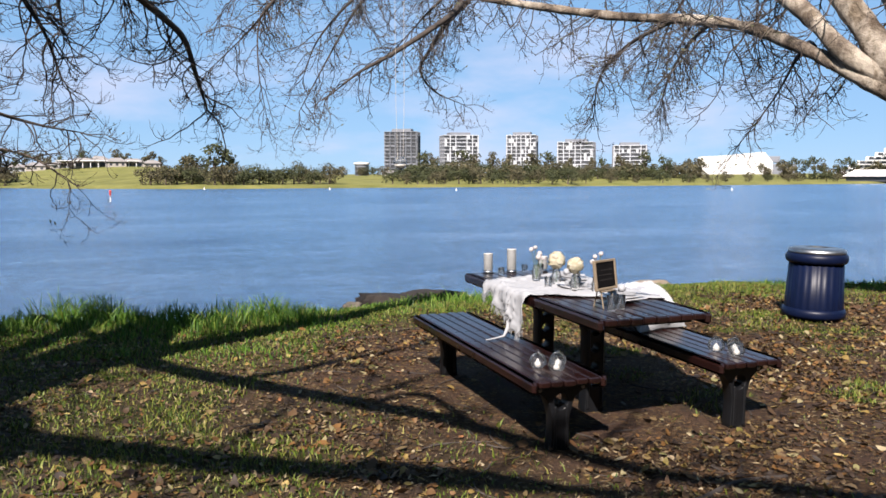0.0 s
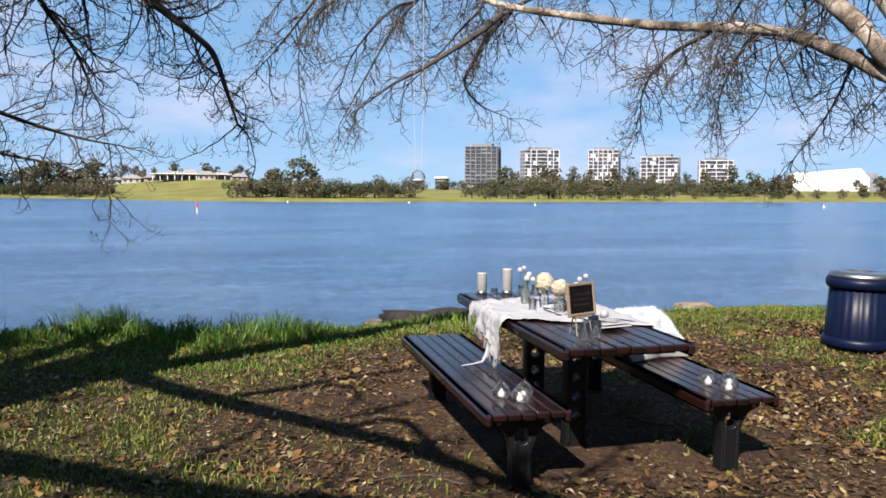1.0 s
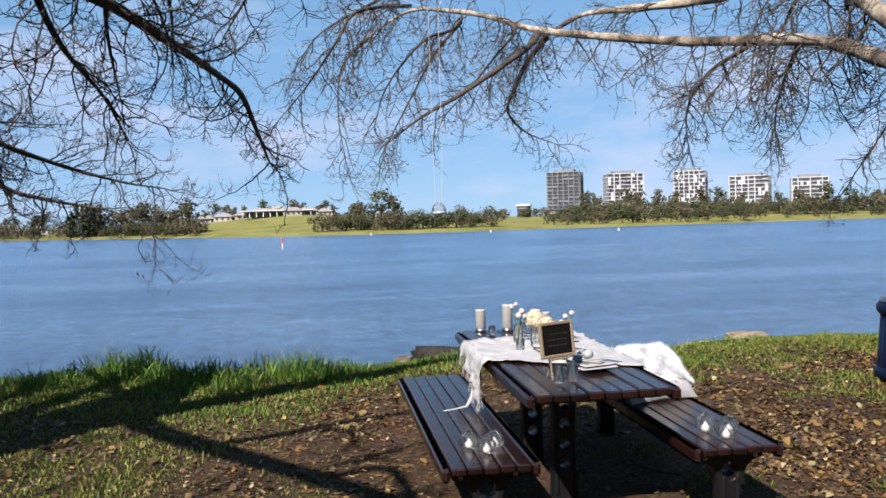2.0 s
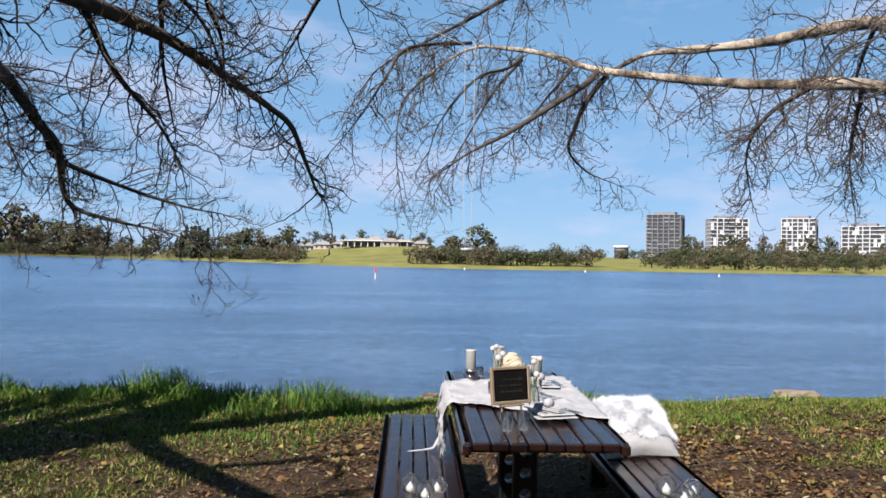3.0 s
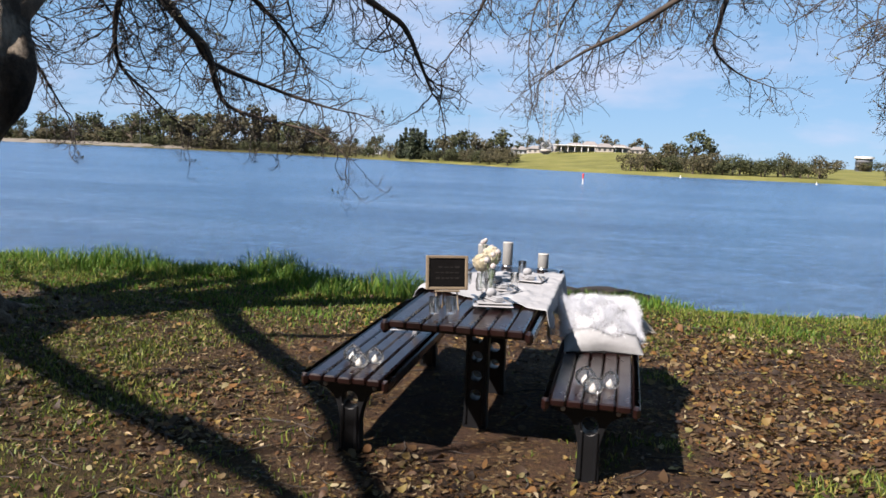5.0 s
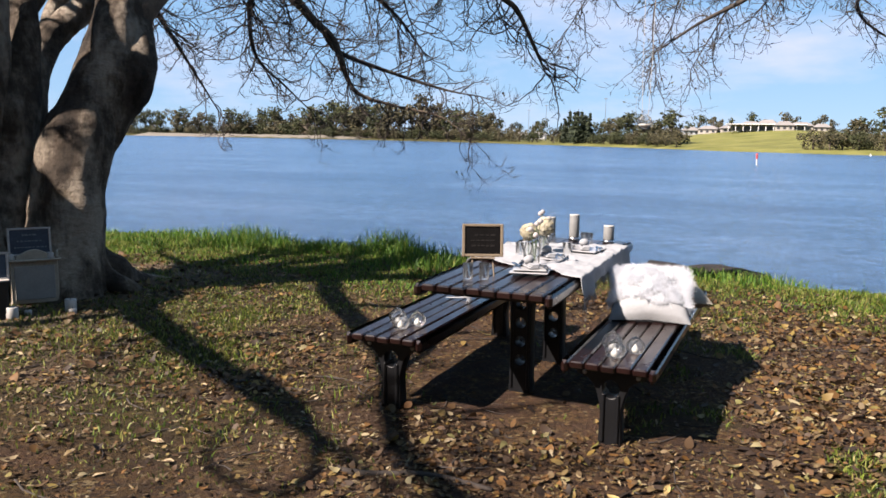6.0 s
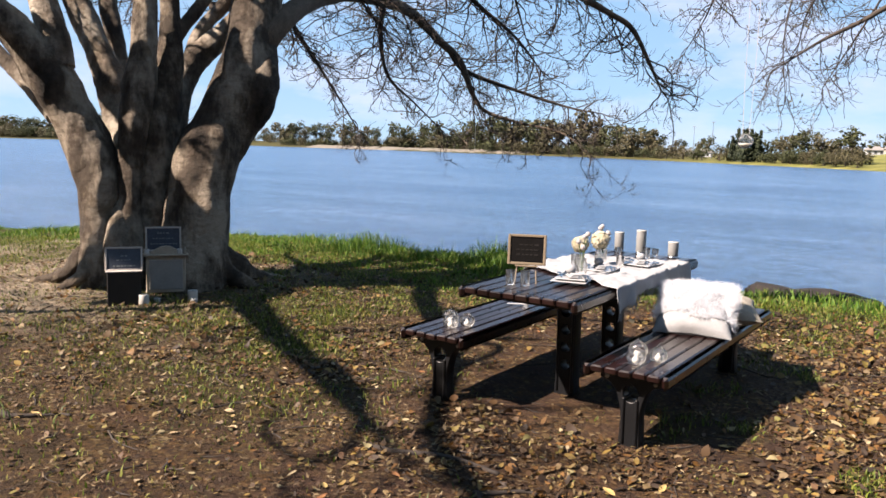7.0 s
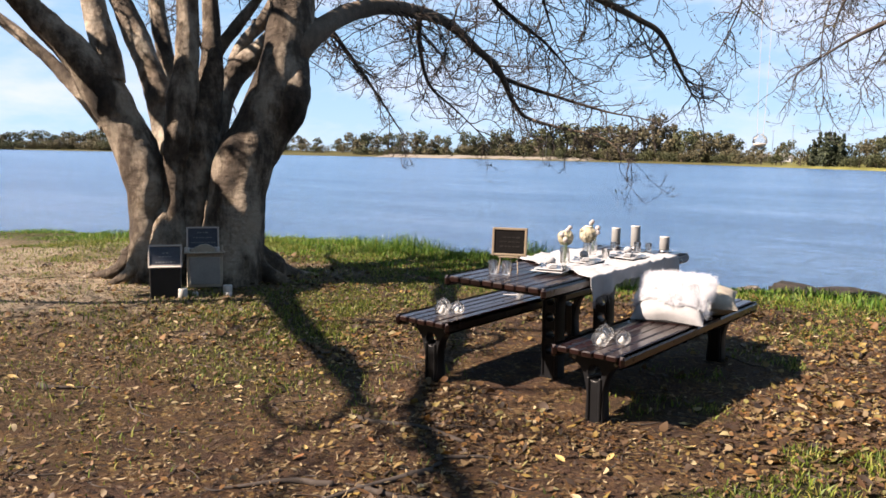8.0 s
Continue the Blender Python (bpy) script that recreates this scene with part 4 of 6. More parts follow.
    pale = Twigs(15, (-0.14, 0.0, 0.36))
    for k, s in enumerate((main, upper, third, fourth)):
        put("limb", limb([(*q[:3], q[3] * (0.76, 0.84, 0.9, 0.9)[k]) for q in s], 16, 0.26, 10, 5.3 * k), PALEBARK, "pale sunlit limb")
        pale.along(s, 0.14 if k < 2 else 0.26, 1.2, 0.010, 0.22, 0.7)
    for k, s in enumerate((drop1, drop2, drop3, drop4, drop5, drop6, drop7, drop8, drop9, drop10, drop11, drop12)):
        put("branch", limb(s, 7, 0.1, 5, 1.9 * k), TWIGGY_PALE)
        pale.along(s, 0.11, 0.95, 0.008, 0.1, 0.35)
    put("twig_mass", pale.shape, TWIGGY_PALE, "fine hanging twigs", False)["kind"] = "stuff"
    if pale.buds.v:
        put("bud_mass", pale.buds, BUD, "few small shrivelled leaves", False)["kind"] = "stuff"


left_tree()
right_tree()


# ---- picnic table and benches ----
TILT_X = 1.3
LEAN_BACK = Matrix.Rotation(radians(TILT_X), 4, "X")


def table_z(y):
    return 0.728 + math.tan(radians(TILT_X)) * (y - 3.96)


def seat_z(y):
    return 0.426 + math.tan(radians(TILT_X)) * (y - 3.96)


def slatted_top(parent, width, length, top, slats, thick, edge):
    """Long slats with gaps between two deeper edge boards."""
    gap = 0.007
    inner = width - 2 * edge - 2 * gap
    w = (inner - gap * (slats - 1)) / slats
    me = Shape().slab((0, 0, 0), (w, length, thick), 0.007).mesh("slat")
    for k in range(slats):
        x = -inner / 2 + w / 2 + k * (w + gap)
        part("slat", me, SLAT, parent, m=Matrix.Translation((x, length / 2 + 0.004 * (k % 2), top - thick / 2 - 0.0015 * (k % 3))))
    side = Shape().slab((0, 0, 0), (edge, length + 0.004, 0.066), 0.015).mesh("edge_board")
    for s in (-1, 1):
        part("edge_board", side, SLAT, parent, "rounded edge board", m=Matrix.Translation((s * (width / 2 - edge / 2), length / 2, top - 0.033 - 0.001)))
    bear = Shape().slab((0, 0, 0), (width - 2 * edge - 0.01, 0.07, 0.03), 0.004).mesh("bearer")
    for y in (0.16, length / 2, length - 0.16):
        part("bearer", bear, IRON, parent, m=Matrix.Translation((0, y, top - thick - 0.022)))


def bench_leg(parent, y, h):
    """A cast pedestal: two arms round a hole, a waisted column and a foot."""
    right = [(0.165, h), (0.165, h - 0.025), (0.115, h - 0.042), (0.082, h - 0.075), (0.064, h - 0.12), (0.050, h - 0.18), (0.046, h * 0.40), (0.048, 0.12), (0.052, 0.03), (0.056, -0.06)]
    outline = right + [(-x, z) for x, z in reversed(right)]
    holes = [circle(0, h - 0.092, 0.046, 0.050)]
    leg = part("leg", plate(outline, holes, 0.07), IRON, parent, "black cast-iron leg with a round hole", m=Matrix.Translation((0, y, 0)))
    for s in (-1, 1):
        rib = Shape().slab((s * 0.036, 0, h * 0.36), (0.017, 0.10, h * 0.66), 0.005)
        part("rib", rib, IRON, leg)
        bolt = Shape().lathe([(0.012, 0), (0.012, 0.008), (0.006, 0.012)], 8, Matrix.Translation((s * 0.13, -0.036, h - 0.018)) @ Matrix.Rotation(radians(90), 4, "X"))
        part("bolt", bolt, BOLT, leg)


def bench(x, y0, length, label):
    b = thing("park_bench", label, "bench", Matrix.Translation((x, y0, 0.0)) @ LEAN_BACK, "benches at the table")
    slatted_top(b, 0.452, length, 0.426, 5, 0.036, 0.034)
    for y in (0.14, length - 0.16):
        bench_leg(b, y, 0.37)
    return b


bench(3.727, 3.96, 1.98, "dark-stained slatted bench with glass candle holders on it")
bench(4.925, 3.96, 1.98, "dark-stained slatted bench holding cushions and glass candle holders")

table = thing("picnic_table", "dark-stained slatted picnic table on cast-iron pedestals", "table", Matrix.Translation((4.272, 3.98, 0.0)) @ LEAN_BACK)
slatted_top(table, 0.745, 1.93, 0.728, 8, 0.038, 0.04)
for y in (0.68, 1.34):
    right = [(0.26, 0.665), (0.26, 0.64), (0.11, 0.61), (0.066, 0.57), (0.058, 0.48), (0.058, 0.10), (0.062, 0.03), (0.066, -0.06)]
    outline = right + [(-px, pz) for px, pz in reversed(right)]
    leg = part("leg", plate(outline, [circle(0, 0.52, 0.036), circle(0, 0.41, 0.036), circle(0, 0.30, 0.036), circle(0, 0.19, 0.036)], 0.08), IRON, table, "black pedestal pierced by round holes", m=Matrix.Translation((0, y, 0)))
    for s in (-1, 1):
        part("rib", Shape().slab((s * 0.049, 0, 0.29), (0.016, 0.11, 0.54), 0.006), IRON, leg)

# ---- litter bin ----
bx, by = 7.78, 6.36
bz = ground_at(bx, by)
bin_ = thing("litter_bin", "navy-blue fluted round litter bin with a steel lid", "bin", pose(bx, by, bz, 1.2, 1.0, 0) @ Matrix.Scale(0.83, 4))
part("body", Shape().lathe([(0.30, 0.0), (0.315, 0.02), (0.325, 0.16), (0.30, 0.70)], 96, None, 24, 0.03), NAVY, bin_, smooth=True)
part("base_ring", Shape().lathe([(0.30, 0.03), (0.345, 0.035), (0.352, 0.065), (0.352, 0.10), (0.340, 0.13), (0.31, 0.14)], 48), NAVY, bin_, smooth=True)
part("rim", Shape().lathe([(0.29, 0.66), (0.325, 0.67), (0.342, 0.70), (0.342, 0.745), (0.325, 0.775), (0.28, 0.78)], 48), NAVY, bin_, smooth=True)
part("lid", Shape().lathe([(0.315, 0.775), (0.318, 0.80), (0.305, 0.825), (0.25, 0.838), (0.13, 0.846), (0.125, 0.80)], 48), STEEL, bin_, "dull steel lid", smooth=True)
part("foot", Shape().lathe([(0.24, -0.06), (0.24, 0.04)], 32), IRON, bin_)


# ---- the laid table ----
TL, TR = 3.90, 4.645


def runner():
    """A gauze runner over the table, hanging down at both sides."""
    nu, nv = 84, 60
    rng = random.Random(3)
    vs, fs = [], []
    for j in range(nv):
        v = j / (nv - 1)
        near = lambda s: 4.78 - 0.33 * s
        drop_l = 0.07 + 0.20 * math.exp(-(((v - 0.16) / 0.15) ** 2)) + 0.12 * math.exp(-(((v - 0.52) / 0.15) ** 2)) + 0.03 * math.sin(v * 21) + 0.02 * noise.noise((v * 17, 0, 3))
        drop_r = 0.10 + 0.05 * math.sin(v * 9 + 1) + 0.05 * v
        width = TR - TL + drop_l + drop_r + 0.04
        for i in range(nu):
            s = i / (nu - 1) * width - drop_l - 0.02
            q = min(max(s / (TR - TL), -0.1), 1.1)
            y = near(q) + v * (5.44 + 0.2 * max(q, 0.0) - near(q)) + 0.012 * math.sin(s * 16 + j)
            wr = 0.018 * noise.noise((s * 6, y * 8, 0)) + 0.016 * noise.noise((s * 15 + y * 9, y * 17, 4)) + 0.008 * noise.noise((s * 40, y * 44, 8))
            top = table_z(y) + 0.009 + max(wr, -0.003) + 0.005 * abs(math.sin(s * 10 + y * 14))
            if s < -0.02:
                d = -s - 0.02
                fold = 0.016 * math.sin(y * 30 + 2 + 3 * noise.noise((y * 5, 0, 0))) + 0.03 * noise.noise((y * 14, d * 9, 2)) + 0.012 * noise.noise((y * 34, d * 30, 5))
                x, z = TL - 0.016 - min(d, 0.02) - max(0.0, d * 0.08 + fold * min(1, d * 8)), top - 0.004 - d * 0.97
                y = y - d * 0.15 + 0.1 * d * math.sin(v * 5)
            elif s > TR - TL + 0.02:
                d = s - (TR - TL) - 0.02
                fold = 0.014 * math.sin(y * 26) + 0.01 * noise.noise((y * 11, d * 5, 7))
                x, z = TR + 0.016 + max(0.0, d * 0.10 + fold * min(1, d * 10)), top - 0.004 - d * 0.98
            else:
                x, z = TL + s, top
            vs.append((x, y, z))
    for j in range(nv - 1):
        for i in range(nu - 1):
            a = j * nu + i
            fs.append((a, a + 1, a + nu + 1, a + nu))
    ob = thing("table_runner", "crumpled white gauze runner draped across the table", "tablecloth", Matrix.Translation((0, 0, 0)))
    cloth = part("cloth", Shape().add(vs, fs), CLOTH, ob, smooth=True)
    mod = cloth.modifiers.new("thick", "SOLIDIFY")
    mod.thickness = 0.003
    fringe = Shape()
    for j in range(0, nv, 1):
        for side in (0, nu - 1):
            p = Vector(vs[j * nu + side])
            for k in range(5):
                q = p + Vector((0, rng.uniform(-0.012, 0.012), 0))
                e = Vector((rng.uniform(-0.012, 0.012), rng.uniform(-0.012, 0.012), -rng.uniform(0.02, 0.05)))
                fringe.tube([q, q + e * 0.5, q + e + Vector((0, rng.uniform(-0.01, 0.01), 0))], [0.0014, 0.0012, 0.0008], 3)
    part("fringe", fringe, CLOTH, ob, "frayed thread fringe")["kind"] = "stuff"
    # the long corner that trails down to the seat
    tail = Shape().tube([(3.87, 5.02, 0.60), (3.84, 4.98, 0.52), (3.80, 4.96, 0.468), (3.74, 4.95, seat_z(4.95) + 0.012), (3.66, 4.93, seat_z(4.93) + 0.010)], [0.026, 0.014, 0.008, 0.006, 0.003], 7, 0.3, 20)
    part("trailing_corner", tail, CLOTH, ob, smooth=True)
    return ob


runner()


def chalkboard(name, label, w, h, frame_mat, slate, chalk, m, rows, easel=False):
    ob = thing(name, label, "chalkboard", m)
    part("slate", Shape().slab((0, 0, h / 2), (w - 0.012, 0.006, h - 0.012), 0.001), slate, ob)
    fw = 0.016
    for sx in (-1, 1):
        part("frame_side", Shape().slab((sx * (w / 2 - fw / 2), 0, h / 2), (fw, 0.018, h), 0.003), frame_mat, ob)
    for z in (fw / 2, h - fw / 2):
        part("frame_rail", Shape().slab((0, 0, z), (w - 2 * fw - 0.001, 0.017, fw), 0.003), frame_mat, ob)
    rng = random.Random(len(label))
    for z, length in rows:
        x = -length / 2
        while x < length / 2:
            b = rng.uniform(0.010, 0.026)
            part("chalk_mark", Shape().box((x + b / 2, -0.0038, h * z), (b, 0.0012, h * rng.uniform(0.03, 0.07))), chalk, ob)
            x += b + rng.uniform(0.005, 0.011)
    if easel:
        for x0, x1, y1 in ((-0.045, -0.062, -0.02), (0.045, 0.062, -0.02), (0.0, 0.0, 0.09)):
            part("easel_leg", Shape().tube([(x0, 0.014 + 0.01 * (y1 > 0), h * 0.55), (x1, y1 + 0.012, -0.105)], [0.0045, 0.0045], 6), OAK, ob)
        part("easel_ledge", Shape().slab((0, -0.004, -0.006), (0.13, 0.028, 0.009), 0.002), OAK, ob)
    return ob


cy = 4.30
chalkboard("table_chalkboard", "small oak-framed chalkboard on an easel with faint writing", 0.222, 0.178, OAK, SLATE, CHALK_DIM, Matrix.Translation((4.152, cy, table_z(cy) + 0.103)) @ Matrix.Rotation(radians(25.5), 4, "Z") @ Matrix.Rotation(radians(-7), 4, "X"), [(0.66, 0.09), (0.50, 0.13), (0.34, 0.12)], True)


def tumbler(x, y, r, h, z):
    ob = solo("glass_tumbler", Shape().lathe([(0.001, 0.002), (r * 0.86, 0.0), (r * 0.9, 0.004), (r, h), (r - 0.003, h), (r * 0.84, 0.010), (0.001, 0.009)], 20), GLASS, "small clear drinking glass on the bare table slats", "glass", "tumblers", m=pose(x, y, z), smooth=True)
    ob.visible_shadow = False
    return ob


for x, y in ((4.115, 4.185), (4.195, 4.215)):
    tumbler(x, y, 0.028, 0.085, table_z(y) + 0.001)


def plate_setting(x, y, turn, n):
    z = table_z(y) + 0.013
    for k in range(n):
        q = 0.105 - 0.014 * k
        sh = Shape().slab((0, 0, 0.004), (q * 1.6, q * 1.6, 0.006), 0.003)
        sh.slab((0, 0, 0.009), (q * 2, q * 2, 0.006), 0.003)
        solo("dinner_plate", sh, CHINA, "square white china plate in a stack", "plate", "plates", m=pose(x, y, z + 0.0135 * k, TILT_X, 0, turn + 4 * k))
    z += 0.0135 * n
    nap = Shape()
    for k in range(3):
        nap.slab((0.006 * k, 0.004 * k, 0.006 + 0.007 * k), (0.055 - 0.006 * k, 0.17, 0.006), 0.003)
    solo("napkin", nap, CLOTH, "folded white napkin lying on the plates", "napkin", "napkins", m=pose(x - 0.01, y, z, TILT_X, 0, turn + 28))
    knot = Shape().lathe([(0.004, -0.03), (0.02, -0.02), (0.026, 0.0), (0.02, 0.02), (0.004, 0.03)], 10, Matrix.Translation((0, 0, 0.038)) @ Matrix.Rotation(radians(90), 4, "Y"))
    solo("napkin_knot", knot, CLOTH, "white cloth knot tied round the napkin", "napkin knot", "napkin knots", m=pose(x - 0.01, y, z, 0, 0, turn + 28), smooth=True)
    for dx, name in ((0.07, "knife"), (0.092, "fork"), (-0.085, "spoon")):
        c = thing(name, "polished steel " + name + " beside the napkin", name, pose(x + dx, y + 0.01, z + 0.004, TILT_X, 0, turn + 20), "cutlery")
        part("handle", Shape().slab((0, -0.05, 0), (0.009, 0.10, 0.003), 0.001), SILVER, c)
        part("blade" if name == "knife" else "head", Shape().slab((0, 0.045, 0), (0.014 if name == "knife" else 0.024, 0.085 if name == "knife" else 0.055, 0.002), 0.001), SILVER, c)


plate_setting(4.37, 4.46, 12, 2)
plate_setting(4.33, 4.93, 6, 1)
plate_setting(4.46, 5.30, -8, 1)


def pillar(x, y, r, h, label):
    ob = thing("pillar_candle", label, "candle", pose(x, y, table_z(y) + 0.001), "candles at the table end")
    part("holder", Shape().lathe([(r * 1.05, 0.0), (r * 1.1, 0.004), (r * 1.1, 0.018), (r * 0.8, 0.022)], 20), SILVER, ob, "tarnished dish", smooth=True)
    part("wax", Shape().lathe([(r * 0.93, 0.02), (r, 0.026), (r, h - 0.008), (r * 0.94, h), (r * 0.6, h - 0.006), (0.002, h - 0.009)], 24), FROST, ob, smooth=True)
    part("wax_top", Shape().lathe([(r * 0.7, h - 0.006), (r * 1.02, h - 0.004), (r * 1.02, h + 0.004), (r * 0.6, h + 0.003)], 24), WAX, ob, "pale molten rim", smooth=True)
    part("wick", Shape().tube([(0, 0, h - 0.01), (0.002, 0, h + 0.012)], [0.0015, 0.001], 5), IRON, ob)


pillar(4.07, 5.83, 0.034, 0.145, "squat grey-white pillar candle at the table end")
pillar(4.25, 5.80, 0.035, 0.175, "tall grey-white pillar candle at the table end")
pillar(4.50, 5.77, 0.036, 0.115, "short grey-white pillar candle at the table end")


def petals(shape, c, r, n, size, rng, flat=0.9):
    for k in range(n):
        d = Vector((rng.gauss(0, 1), rng.gauss(0, 1), rng.gauss(0, 1) * flat)).normalized()
        p = Vector(c) + d * r * rng.uniform(0.82, 1.06)
        u = d.orthogonal().normalized()
        u = Matrix.Rotation(rng.uniform(0, 6.28), 3, d) @ u
        w = d.cross(u)
        s = size * rng.uniform(0.7, 1.2)
        shape.add([p - u * s - d * s * 0.3, p + w * s * 0.8, p + u * s + d * s * 0.15, p - w * s * 0.8], [(0, 1, 2, 3)])


def vase_of_flowers(x, y, vase_h, blooms, label, seed):
    rng = random.Random(seed)
    ob = thing("flower_vase", label, "vase", pose(x, y, table_z(y) + 0.014), "vases on the runner")
    r = 0.030
    g = part("vase", Shape().lathe([(0.001, 0.003), (r * 0.8, 0.0), (r, 0.02), (r * 1.05, vase_h * 0.6), (r * 0.75, vase_h * 0.9), (r * 0.85, vase_h), (r * 0.78, vase_h), (r * 0.68, vase_h * 0.9), (r * 0.95, vase_h * 0.6), (r * 0.85, 0.02), (0.001, 0.012)], 20), GLASS, ob, smooth=True)
    g.visible_shadow = False
    for dx, dy, z, br, mat in blooms:
        part("stalk", Shape().tube([(0, 0, 0.015), (dx * 0.4, dy * 0.4, z * 0.55), (dx, dy, z)], [0.003, 0.0028, 0.0025], 5), STALK, ob)
        sh = Shape()
        sh.lathe([(br * 0.25, z - br * 0.8), (br * 0.75, z - br * 0.45), (br * 0.86, z), (br * 0.6, z + br * 0.62), (br * 0.08, z + br * 0.84)], 12, Matrix.Translation((dx, dy, 0)))
        petals(sh, (dx, dy, z), br * 0.88, 260 if br > 0.04 else 30, br * 0.22, rng)
        part("bloom", sh, mat, ob, "round cream-white bloom" if br > 0.04 else "small white and pink blossom")


vase_of_flowers(4.24, 4.82, 0.10, [(0.0, 0.0, 0.165, 0.060, PETAL)], "glass vase with one round cream bloom", 1)
vase_of_flowers(4.25, 5.09, 0.11, [(0.0, 0.0, 0.165, 0.066, PETAL)], "glass vase with one large round cream bloom", 2)
vase_of_flowers(4.19, 5.27, 0.11, [(0.03, 0.01, 0.19, 0.022, PINK), (-0.03, 0.02, 0.22, 0.020, PINK), (0.0, -0.03, 0.17, 0.024, PINK), (-0.01, 0.0, 0.235, 0.017, PINK), (0.045, -0.02, 0.16, 0.02, PINK)], "glass vase with pink and white blossom sprigs", 3)
vase_of_flowers(4.32, 4.69, 0.10, [(0.0, 0.02, 0.23, 0.018, PINK), (0.03, 0.0, 0.25, 0.018, PINK), (-0.03, 0.0, 0.20, 0.02, PINK), (0.01, -0.02, 0.17, 0.02, PINK)], "glass vase with small white blossoms", 4)
for x, y in ((4.40, 5.08), (4.38, 5.58), (4.13, 4.98)):
    tumbler(x, y, 0.026, 0.075, table_z(y) + 0.014)
for x, y in ((4.36, 5.80), (4.12, 5.70)):
    tumbler(x, y, 0.024, 0.055, table_z(y) + 0.001)


def bulb_holder(x, y, s, turn, z, group):
    """A teardrop glass with an opening, a hook and a little candle inside."""
    ob = thing("glass_candle_holder", "clear teardrop glass holder with a small white candle", "candle holder", pose(x, y, z, 0, 0, turn), group)
    prof = [(0.014, 0.001), (0.034, 0.004), (0.047, 0.020), (0.050, 0.038), (0.045, 0.058), (0.030, 0.076), (0.012, 0.087), (0.004, 0.092)]
    g = part("glass", Shape().lathe([(r * s, h * s) for r, h in prof], 24), GLASS, ob, smooth=True)
    g.visible_shadow = False
    part("candle", Shape().lathe([(0.015 * s, 0.006), (0.019 * s, 0.012), (0.019 * s, 0.028 * s), (0.011 * s, 0.036 * s), (0.003, 0.050 * s)], 14), WAX, ob, smooth=True)
    ring = [(0.006 * s * math.cos(a), 0, (0.097 + 0.006 * math.sin(a)) * s) for a in np.linspace(-1.6, 4.7, 14)]
    part("hook", Shape().tube(ring, [0.0011] * 14, 5), GLASS, ob, "pale glass loop")


for x, y, s, t in ((3.675, 4.235, 1.0, 20), (3.742, 4.140, 0.95, 140), (3.800, 4.230, 0.95, 260)):
    bulb_holder(x, y, s, t, seat_z(y) + 0.001, "candle holders on the benches")
for x, y, s, t in ((4.885, 4.225, 1.05, 50), (4.928, 4.095, 1.0, 170), (5.005, 4.205, 0.95, 290)):
    bulb_holder(x, y, s, t, seat_z(y) + 0.001, "candle holders on the benches")


# ---- cushions ----
def pillow(w, d, h, seed, n=34):
    vs, fs = [], []
    for side in (1, -1):
        for j in range(n):
            for i in range(n):
                u, v = 2 * i / (n - 1) - 1, 2 * j / (n - 1) - 1
                puff = ((1 - abs(u) ** 2.6) * (1 - abs(v) ** 2.6)) ** 0.55
                pinch = 1 - 0.10 * (1 - abs(u * v)) * max(abs(u), abs(v)) ** 3
                z = side * h / 2 * puff * (1 + 0.22 * noise.noise((u * 1.7 + seed, v * 1.7, side)) + 0.07 * noise.noise((u * 5, v * 5, seed)))
                vs.append((u * w / 2 * pinch, v * d / 2 * pinch, z + 0.0008 * side))
    for s in range(2):
        for j in range(n - 1):
            for i in range(n - 1):
                a = s * n * n + j * n + i
                q = (a, a + 1, a + n + 1, a + n)
                fs.append(q if s == 0 else q[::-1])
    return Shape().add(vs, fs)


def fluff(sh, n, length, rng, keep):
    """Fine long hair lying over a pillow in soft locks, standing up along its edges."""
    out = Shape()
    me = sh.mesh("tmp")
    polys = list(me.polygons)
    for k in range(n):
        p = rng.choice(polys)
        c = p.center
        if not keep(c):
            continue
        lock = Vector((noise.noise(c * 11), noise.noise(c * 11 + Vector((5, 0, 0))), 0.4 * noise.noise(c * 11 + Vector((0, 7, 0)))))
        edge = max(abs(c.x) / 0.225, abs(c.y) / 0.205) ** 4
        d = (p.normal * (0.35 + 0.5 * edge) + lock * 0.6 + Vector((rng.gauss(0, 0.25), rng.gauss(0, 0.25) - 0.35 + 0.7 * edge * (c.y > 0), rng.gauss(0, 0.2)))).normalized()
        c = c + Vector((rng.uniform(-0.007, 0.007), rng.uniform(-0.007, 0.007), 0)) - p.normal * 0.003
        u = d.orthogonal().normalized() * 0.0010
        ell = length * rng.uniform(0.5, 1.2) * (1 + 0.5 * edge)
        mid = c + d * ell * 0.5 + p.normal * 0.006
        tip = c + d * ell + lock * 0.012
        out.add([c - u, c + u, mid + u * 0.8, mid - u * 0.8, tip], [(0, 1, 2, 3), (3, 2, 4)])
    bpy.data.meshes.remove(me)
    return out


rng = random.Random(12)
fluffy = pillow(0.45, 0.41, 0.20, 1.0)
cu = thing("fluffy_cushion", "white cushion with a shaggy fur half, propped on the bench", "cushion", Matrix.Translation((4.925, 5.02, seat_z(5.0) + 0.118)) @ Matrix.Rotation(radians(11), 4, "Z") @ Matrix.Rotation(radians(35), 4, "X"))
part("cover", fluffy, CUSHION, cu, smooth=True)
part("fur", fluff(fluffy, 30000, 0.036, rng, lambda c: c.y > -0.10 + 0.03 * noise.noise(c * 9) and c.z > -0.02), FUR, cu, "long white fur")
be = thing("beige_cushion", "plain beige linen cushion lying behind the fluffy one", "cushion", Matrix.Translation((4.985, 5.37, seat_z(5.37) + 0.080)) @ Matrix.Rotation(radians(22), 4, "Z") @ Matrix.Rotation(radians(8), 4, "X"))
